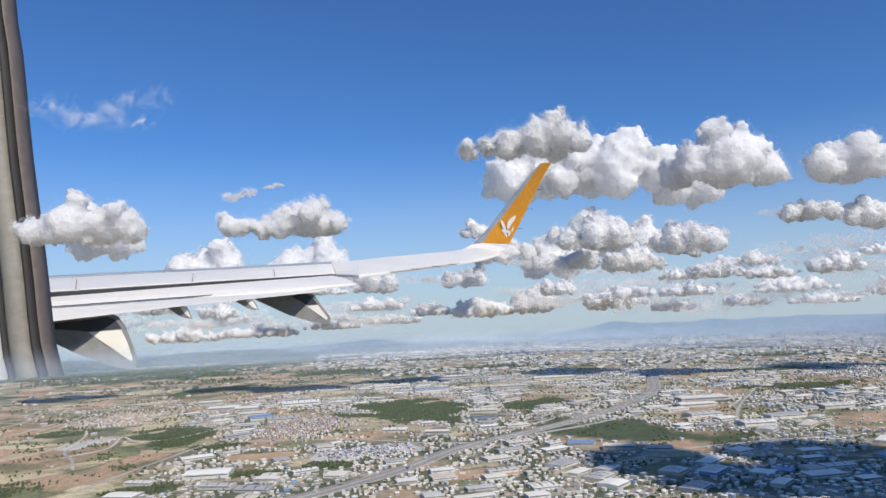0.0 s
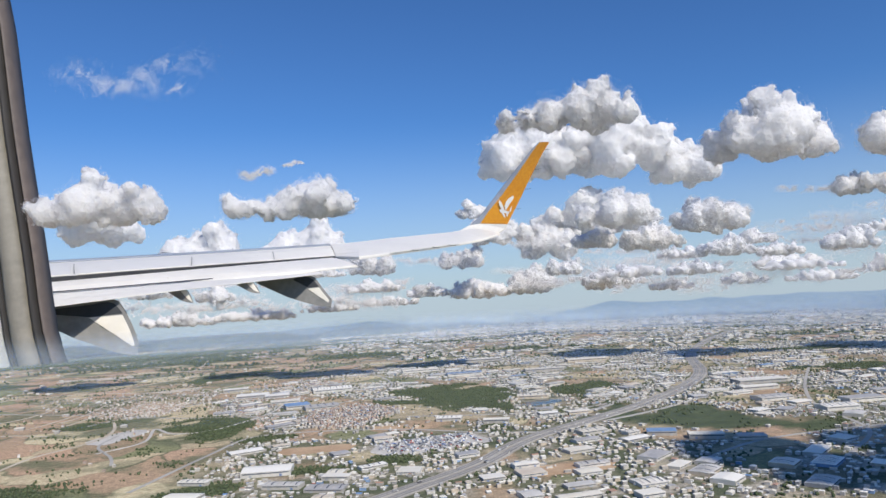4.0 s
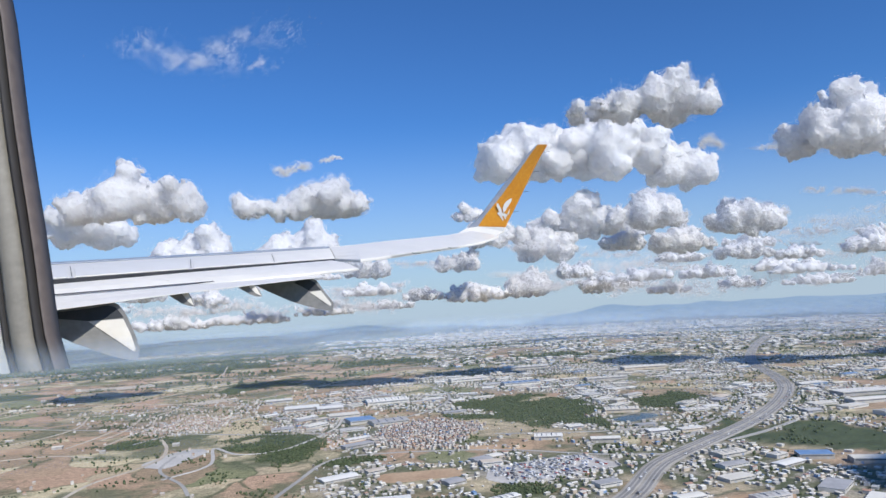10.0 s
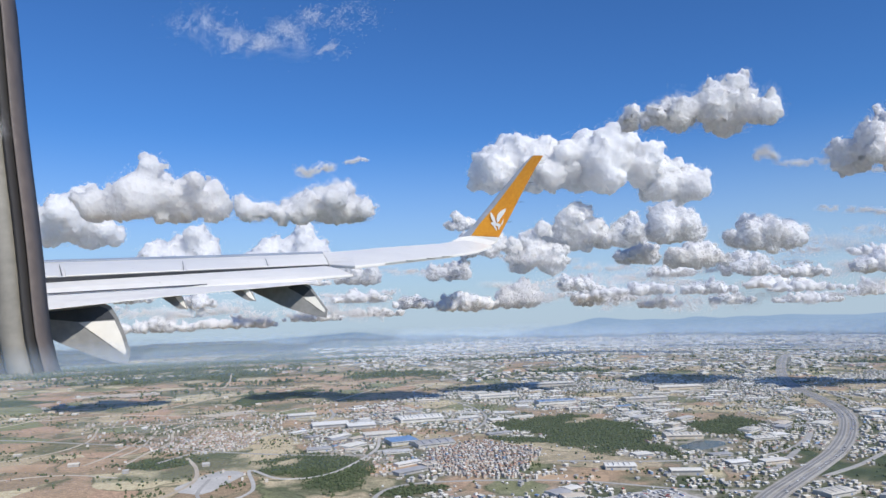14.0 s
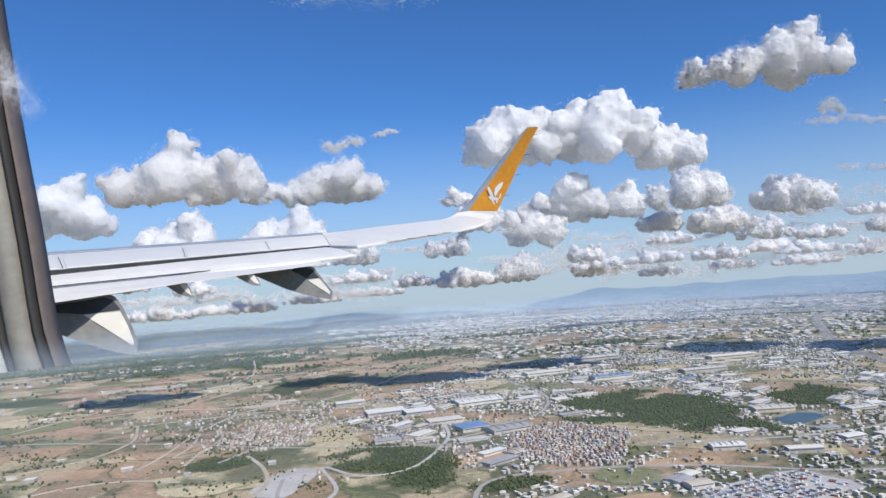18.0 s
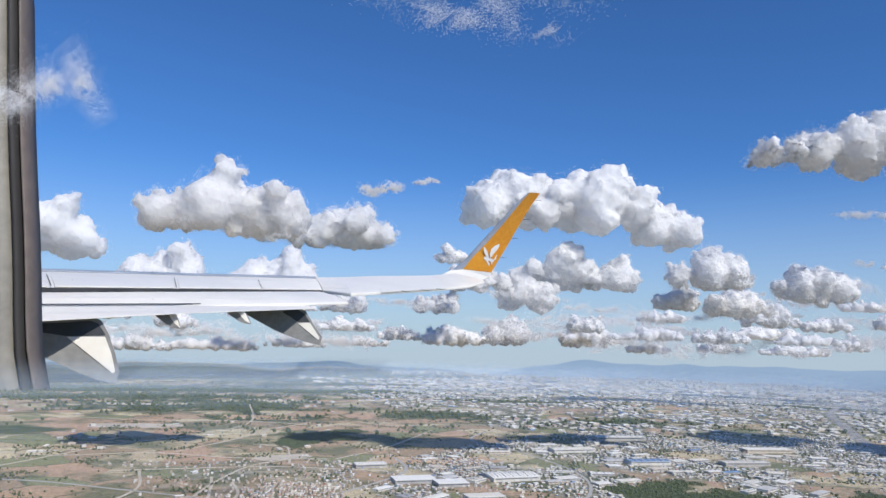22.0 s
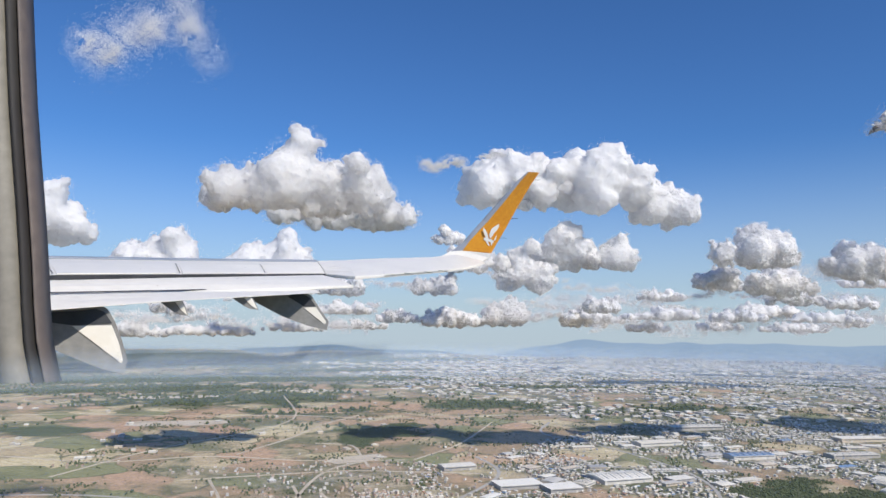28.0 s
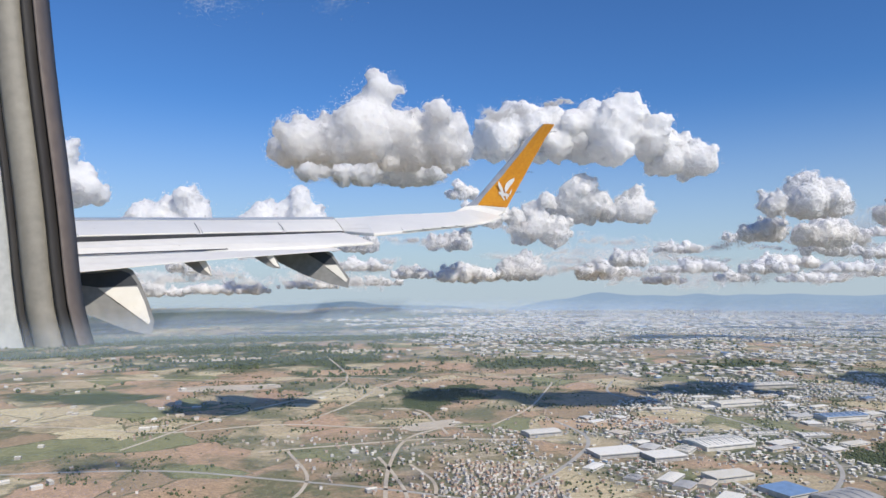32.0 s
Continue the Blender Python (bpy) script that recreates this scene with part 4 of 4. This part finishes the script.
ROADS = [
    ([(-300, 470), (-297, 493), (-295, 555), (-285, 611), (-262, 640)], 2.2, track_mat),
    ([(-290, 490), (-288, 513), (-293, 545), (-300, 575)], 2.0, track_mat),
    ([(-278, 470), (-278, 498), (-276, 530), (-285, 560)], 2.0, track_mat),
    ([(-262, 470), (-240, 516), (-222, 540), (-204, 567), (-192, 590), (-188, 615), (-195, 650)], 2.6, asphalt_mat),
    ([(-360, 590), (-321, 600), (-273, 610), (-240, 606), (-200, 600)], 2.4, track_mat),
    ([(-345, 660), (-321, 717), (-308, 765), (-298, 804), (-270, 860)], 2.2, track_mat),
    ([(-300, 700), (-275, 691), (-267, 654), (-262, 620)], 2.0, track_mat),
    ([(-235, 640), (-206, 684), (-190, 720), (-179, 749), (-160, 800)], 2.0, track_mat),
    ([(-243, 350), (-243, 380), (-234, 403), (-230, 425), (-237, 453), (-250, 480)], 2.4, track_mat),
    ([(-190, 350), (-200, 370), (-220, 399), (-224, 430)], 2.0, asphalt_mat),
    ([(-212, 380), (-199, 405), (-209, 445), (-190, 425), (-168, 433), (-151, 481), (-150, 520)], 2.2, concrete_mat),
    ([(-480, 560), (-400, 560), (-340, 540), (-290, 520), (-250, 500), (-200, 480), (-150, 470)], 2.2, asphalt_mat),
    ([(-560, 680), (-480, 660), (-420, 640), (-360, 655), (-300, 640), (-240, 640)], 2.4, track_mat),
    ([(-430, 600), (-400, 680), (-350, 760), (-330, 850), (-360, 1000)], 2.2, track_mat),
    ([(-160, 300), (-150, 360), (-140, 400), (-110, 408), (-60, 400), (-20, 380), (10, 372)], 2.4, asphalt_mat),
    ([(-150, 480), (-120, 500), (-90, 540), (-80, 600), (-100, 680), (-130, 740), (-110, 800)], 2.4, asphalt_mat),
    ([(-60, 440), (0, 430), (50, 440), (90, 480)], 2.2, asphalt_mat),
    ([(120, 300), (150, 340), (160, 400), (190, 470), (240, 560)], 2.4, asphalt_mat),
    ([(60, 300), (100, 330), (160, 345), (230, 350), (330, 360)], 2.4, asphalt_mat),
    ([(190, 470), (260, 470), (340, 480), (430, 500)], 2.4, asphalt_mat),
    ([(-640, 820), (-520, 850), (-420, 840), (-330, 850), (-250, 830), (-170, 840), (-80, 850)], 2.6, track_mat),
    ([(-360, 400), (-330, 440), (-300, 450), (-270, 440)], 2.2, track_mat),
    ([(-380, 470), (-340, 500), (-330, 540), (-345, 590)], 2.0, track_mat),
]
for pts, w, m in ROADS:
    tagged(ribbon("road", pts, w * 0.8, m, 0.16), "pale dirt road between dry fields" if m is track_mat else "worn grey road", "road", kind="structure")
for cx, cy, rx, ry, t, m, label in (
        (-98, 361, 18, 8, 8, clay_mat, "bare orange-brown building plot"), (-46, 360, 27, 16, 20, concrete_mat, "pale concrete lorry yard"), (-138, 442, 15, 8, 30, clay_mat, "bare earth lot beside warehouses"),
        (-222, 425, 10, 20, -15, concrete_mat, "pale concrete yard"), (-330, 470, 14, 9, 0, clay_mat, "bare earth pit"), (-270, 645, 20, 9, 30, track_mat, "dusty pale quarry floor"),
        (-330, 880, 40, 16, 0, clay_mat, "bare reddish field"), (-215, 820, 34, 24, 15, clay_mat, "bare reddish field"), (-190, 640, 16, 14, 0, clay_mat, "bare reddish field"),
        (-150, 640, 26, 14, 20, clay_mat, "bare reddish field"), (150, 318, 26, 8, 0, clay_mat, "bare earth lot"), (10, 300, 18, 8, 10, clay_mat, "bare earth lot"), (-420, 800, 40, 14, 10, track_mat, "pale stubble field"),
        (-60, 405, 16, 7, -10, clay_mat, "bare earth lot"), (-480, 1000, 60, 14, 5, track_mat, "pale stubble field"), (-330, 1080, 50, 14, -5, track_mat, "pale stubble field")):
    tagged(patch("field", cx, cy, rx, ry, t, m, 0.07, cx), label, "field", kind="structure")
tagged(patch("water", 22, 464, 14, 8, 35, water_mat, 0.08, 3), "small dark pond", "water", kind="structure")


# ---- buildings ----
def box_faces(o):
    return [(o, o + 1, o + 5, o + 4), (o + 1, o + 2, o + 6, o + 5), (o + 2, o + 3, o + 7, o + 6), (o + 3, o, o + 4, o + 7)]


def add_building(vs, fs, mi, x, y, z, w, d, h, a, gable):
    """Four walls and a roof that overhangs them, as separate pieces of one mesh."""
    c, s = math.cos(a), math.sin(a)

    def put(u, v, zz):
        vs.append((x + c * u - s * v, y + s * u + c * v, z + zz))
    o = len(vs)
    for zz in (-0.5, h):
        for u, v in ((-w, -d), (w, -d), (w, d), (-w, d)):
            put(u / 2, v / 2, zz)
    fs += box_faces(o)
    mi += [0] * 4
    o = len(vs)
    e = 0.06
    if gable:
        for u, v, zz in ((-w / 2 - e, -d / 2 - e, h), (w / 2 + e, -d / 2 - e, h), (w / 2 + e, d / 2 + e, h), (-w / 2 - e, d / 2 + e, h), (-w / 2 - e, 0, h + gable * d), (w / 2 + e, 0, h + gable * d)):
            put(u, v, zz)
        fs += [(o, o + 1, o + 5, o + 4), (o + 2, o + 3, o + 4, o + 5), (o, o + 4, o + 3), (o + 1, o + 2, o + 5)]
        mi += [1] * 4
    else:
        for zz in (h, h + 0.12):
            for u, v in ((-w, -d), (w, -d), (w, d), (-w, d)):
                put(u / 2 + math.copysign(e, u), v / 2 + math.copysign(e, v), zz)
        fs += box_faces(o) + [(o + 4, o + 5, o + 6, o + 7)]
        mi += [1] * 5


def heading(x, y):
    """Streets keep one bearing over a quarter of the town."""
    return radians(20 + 70 * fnoise(round(x / 90) * 17.0, round(y / 90) * 13.0, 10, 40))


TAKEN = {}


def is_free(x, y, r):
    i, j = int(x // 12), int(y // 12)
    for a in range(i - 2, i + 3):
        for b in range(j - 2, j + 3):
            for u, v, q in TAKEN.get((a, b), ()):
                if abs(x - u) < (r + q) and abs(y - v) < (r + q):
                    return False
    return True


def take(x, y, r):
    TAKEN.setdefault((int(x // 12), int(y // 12)), []).append((x, y, r))


for q in spline(HIGHWAY, 5.0):
    take(q.x, q.y, 5.0)
for pts, w, m in ROADS:
    for q in spline(pts, 3.0):
        take(q.x, q.y, 1.2)

# the pond, the clay plot and the lorry yard stay open
for q in ((22, 464, 11), (15, 458, 8), (29, 470, 8), (-105, 360, 8), (-91, 362, 8), (-62, 354, 12), (-46, 360, 13), (-30, 366, 12)):
    take(*q)


def hall(x, y, w, d, h, a, kind, label):
    """A works hall: cladding, a low roof with rooflights or ribs, a window band and roller doors."""
    z = ground_z(x, y)
    vs, fs, mi = [], [], []
    add_building(vs, fs, mi, 0, 0, 0, w, d, h, 0, 0.05 if kind else 0.0)
    nw = 4
    wall_f, roof_f = fs[:nw], [tuple(i - 8 for i in f) for f in fs[nw:]]
    ob = tagged(new("warehouse", mesh_of("warehouse", vs[:8], wall_f, [hall_wall_mat])), label, "warehouse", "industrial halls")
    ob.matrix_world = pose(x, y, z, 0, 0, math.degrees(a))
    part("roof", mesh_of("roof", vs[8:], roof_f, [hall_roof_mat]), ob)
    for side in (-1, 1):
        v = side * (d / 2 + 0.03)
        part("window_band", mesh_of("window_band", [(-w * 0.46, v, h * 0.62), (w * 0.46, v, h * 0.62), (w * 0.46, v, h * 0.82), (-w * 0.46, v, h * 0.82)], [(0, 1, 2, 3)], [glass_band_mat]), ob)
    for k in range(2):
        u = w * (-0.3 + 0.6 * k)
        v = -(d / 2 + 0.04)
        part("roller_door", mesh_of("roller_door", [(u - 0.5, v, 0), (u + 0.5, v, 0), (u + 0.5, v, h * 0.5), (u - 0.5, v, h * 0.5)], [(0, 1, 2, 3)], [door_mat]), ob)
    if kind == 2:
        for k in range(int(w / 2.4)):
            u = -w / 2 + 1.4 + k * 2.4
            part("rooflight", mesh_of("rooflight", [(u - 0.25, -d * 0.4, h + 0.2), (u + 0.25, -d * 0.4, h + 0.2), (u + 0.25, d * 0.4, h + 0.2), (u - 0.25, d * 0.4, h + 0.2)] +
                                      [(u - 0.25, 0, h + 0.22 + 0.05 * d), (u + 0.25, 0, h + 0.22 + 0.05 * d)], [(0, 1, 5, 4), (4, 5, 2, 3)], [glass_band_mat if k % 2 else concrete_mat]), ob)
    take(x, y, max(w, d) * 0.46)


rnd = random.Random(77)
# the great halls that stand out
for x, y, w, d, a in ((-211, 614, 20, 11, 15), (-185, 569, 24, 14, 12), (-164, 560, 18, 13, 12), (-126, 582, 30, 19, 14), (-153, 511, 17, 14, 20), (-137, 502, 16, 15, 20), (-80, 555, 30, 16, -20),
                      (-119, 492, 22, 14, 20), (-150, 525, 20, 10, 14), (-185, 600, 22, 9, 14), (62, 352, 13, 8, -12), (78, 340, 15, 7, -12), (95, 333, 12, 7, -12), (-111, 319, 20, 12, 5), (-110, 262, 16, 12, 5),
                      (150, 430, 20, 12, 10), (165, 390, 18, 11, 5), (190, 410, 22, 10, 8), (175, 500, 34, 14, 4), (215, 520, 26, 12, 4), (235, 440, 20, 12, 8), (160, 470, 24, 9, 6), (20, 486, 20, 10, -5),
                      (50, 640, 34, 10, 5), (-20, 640, 30, 12, 8), (100, 700, 40, 12, 4), (-60, 690, 34, 12, 12), (0, 760, 44, 14, 6), (-68, 372, 9, 6, 10), (-35, 420, 14, 8, -8), (-10, 405, 14, 6, -8)):
    if is_free(x, y, 3):
        hall(x, y, w, d, 1.3 + 0.03 * w + rnd.uniform(0, 0.4), radians(a), rnd.choice((0, 1, 2)), "large pale works hall with a long low roof")
# rows of smaller halls
tries = made = 0
while made < 230 and tries < 9000:
    tries += 1
    x, y = rnd.uniform(-260, 330), rnd.uniform(255, 720)
    w, d = rnd.uniform(6, 15), rnd.uniform(4.5, 9)
    t = town_at(x, y)
    dense = blob(x, y, -95, 450, 27, 42, 0, 0.3, 41)
    if t < 0.55 or dense > 0.2 or x < -215 or not is_free(x, y, max(w, d) * 0.45):
        continue
    hall(x, y, w * 1.1, d, rnd.uniform(0.9, 1.6), heading(x, y), rnd.choice((0, 0, 1, 1, 2)), "low works hall with cladding walls")
    made += 1


def quarter(name, label, n, box, size, hgt, accept, gable, mats, spread=1.0, category="buildings"):
    vs, fs, mi = [], [], []
    k = tries = 0
    while k < n and tries < n * 14:
        tries += 1
        x, y = rnd.uniform(box[0], box[1]), box[2] + (box[3] - box[2]) * rnd.random() ** spread
        if rnd.random() > accept(x, y):
            continue
        w, d = rnd.uniform(*size), rnd.uniform(*size) * 0.8
        if not is_free(x, y, max(w, d) * 0.5):
            continue
        take(x, y, max(w, d) * 0.5)
        add_building(vs, fs, mi, x, y, ground_z(x, y), w, d, rnd.uniform(*hgt), heading(x, y) + rnd.choice((0, 1.571)), gable if rnd.random() < 0.75 else 0)
        k += 1
    return tagged(new(name, mesh_of(name, vs, fs, mats, mi)), label, category, kind="stuff")


quarter("houses", "crowded small houses with red and grey roofs", 760, (-135, -60, 400, 500), (0.9, 1.7), (0.9, 1.8), lambda x, y: blob(x, y, -95, 450, 27, 42, 0, 0.3, 41), 0.28, [wall_mat, tile_mat])
quarter("houses", "village houses with red tiled roofs", 330, (-300, -200, 470, 590), (0.9, 1.7), (0.8, 1.4), lambda x, y: 0.9 * blob(x, y, -252, 525, 32, 34, 0, 0.4, 22), 0.3, [plaster_mat, tile_mat])
quarter("houses", "scattered country houses with red roofs", 480, (-440, -140, 330, 700), (0.9, 1.8), (0.8, 1.3),
        lambda x, y: max(0.7 * town_at(x, y), 0.12 * smooth(0.1, 0.4, fnoise(x, y, 45, 50))) * (1 - wood_at(x, y)), 0.3, [plaster_mat, tile_mat])
quarter("town_blocks", "pale flat-roofed town buildings and workshops", 7600, (-240, 420, 230, 800), (0.8, 2.9), (0.5, 1.3), lambda x, y: town_at(x, y) ** 1.5, 0.12, [wall_mat, roof_mat])
quarter("town_blocks", "pale sheds and blocks of the far town", 4600, (-420, 1500, 720, 1700), (2.6, 10), (0.7, 1.7), lambda x, y: town_at(x, y) ** 1.3 * (abs(x) < 250 + 0.75 * y), 0.08, [wall_mat, roof_mat], 1.25)
quarter("town_blocks", "pale sheds of the distant town", 2600, (-700, 2700, 1600, 3500), (9, 30), (1.5, 3.5), lambda x, y: town_at(x, y) * (abs(x) < 250 + 0.75 * y), 0.06, [wall_mat, roof_mat], 1.1)
quarter("hill_town", "pale distant town blocks on a hill", 500, (-200, 3000, 2600, 4300), (10, 24), (5, 12), lambda x, y: smooth(0.05, 0.3, fnoise(x, y, 300, 61)) * (abs(x) < 250 + 0.75 * y), 0, [wall_mat, roof_mat])
quarter("farm_sheds", "long pale farm sheds among dry fields", 90, (-620, -230, 430, 1100), (2.5, 6), (1.0, 1.6), lambda x, y: 0.5 * (1 - wood_at(x, y)), 0.1, [wall_mat, roof_mat])


def lorries():
    vs, fs, mi = [], [], []
    for i in range(230):
        u, v = rnd.uniform(-1, 1), rnd.uniform(-1, 1)
        a = radians(20)
        x, y = -46 + math.cos(a) * u * 24 - math.sin(a) * round(v * 4) / 4 * 14, 360 + math.sin(a) * u * 24 + math.cos(a) * round(v * 4) / 4 * 14
        add_building(vs, fs, mi, x, y, ground_z(x, y) + 0.1, 0.7, 2.0, 0.55, a + rnd.choice((0, 0, 0.3)), 0)
    tagged(new("parked_lorries", mesh_of("parked_lorries", vs, fs, [car_mat, car_mat], mi)), "rows of parked lorries and trailers in a yard", "lorries", kind="stuff")
    vs, fs, mi = [], [], []
    line = spline(HIGHWAY, 2.0)
    for i in range(170):
        j = rnd.randrange(1, len(line) - 1)
        d = (line[j + 1] - line[j - 1]).normalized()
        p = line[j] + V((-d.y, d.x)) * rnd.choice((-3.6, -2.6, -1.6, 1.6, 2.6, 3.6))
        lorry = rnd.random() < 0.25
        add_building(vs, fs, mi, p.x, p.y, ground_z(p.x, p.y) + 0.3, 2.0 if lorry else 0.85, 0.5, 0.6 if lorry else 0.3, math.atan2(d.y, d.x), 0)
    tagged(new("traffic", mesh_of("traffic", vs, fs, [car_mat, car_mat], mi)), "cars and lorries on the motorway", "vehicles", kind="stuff")


lorries()
quarter("yard_clutter", "containers, vans and small sheds in works yards", 4200, (-240, 400, 240, 760), (0.45, 1.3), (0.3, 0.7), lambda x, y: town_at(x, y), 0, [car_mat, roof_mat], category="yard clutter")

# ---- trees ----
TREE_V, TREE_F = icosphere(1)


def trees(name, label, n, box, size, accept, spread=1.0):
    k = tries = 0
    vs, variants = [], []
    for s in range(6):
        variants.append(np.array([q * (1 + 0.45 * noise.noise(Vector(q) * 2.2 + Vector((s * 5.0, 0, 0)))) for q in TREE_V]))
    while k < n and tries < n * 14:
        tries += 1
        x, y = rnd.uniform(box[0], box[1]), box[2] + (box[3] - box[2]) * rnd.random() ** spread
        if rnd.random() > accept(x, y):
            continue
        r = rnd.uniform(*size)
        if not is_free(x, y, 0.3):
            continue
        vs.append(variants[rnd.randrange(6)] * (r, r, r * rnd.uniform(0.7, 1.25)) + (x, y, ground_z(x, y) + r * 0.7))
        k += 1
    f = (np.array(TREE_F)[None] + (np.arange(k) * len(TREE_V))[:, None, None]).reshape(-1, 3)
    tagged(new(name, quick_mesh(name, np.concatenate(vs), f, leaf_mat, True)), label, "trees", kind="stuff")


trees("woodland", "dense dark green woodland seen from above", 15000, (-300, 340, 285, 800), (0.25, 0.62), lambda x, y: wood_at(x, y) * (1 - blob(x, y, 88, 392, 70, 34, -38, 0.1, 3)))
trees("scattered_trees", "scattered dark trees and hedges among houses and fields", 11500, (-460, 380, 240, 900), (0.25, 0.75), lambda x, y: 0.02 + 0.9 * smooth(0.06, 0.4, fnoise(x, y, 22, 70)))
trees("far_woodland", "far dark green woods", 6500, (-1300, 600, 850, 1700), (0.9, 2.0), wood_at)
trees("far_trees", "scattered far trees in the town", 3600, (-900, 1600, 760, 2300), (0.7, 2.0), lambda x, y: smooth(0.0, 0.35, fnoise(x, y, 90, 71)) * (abs(x) < 300 + 0.75 * y))
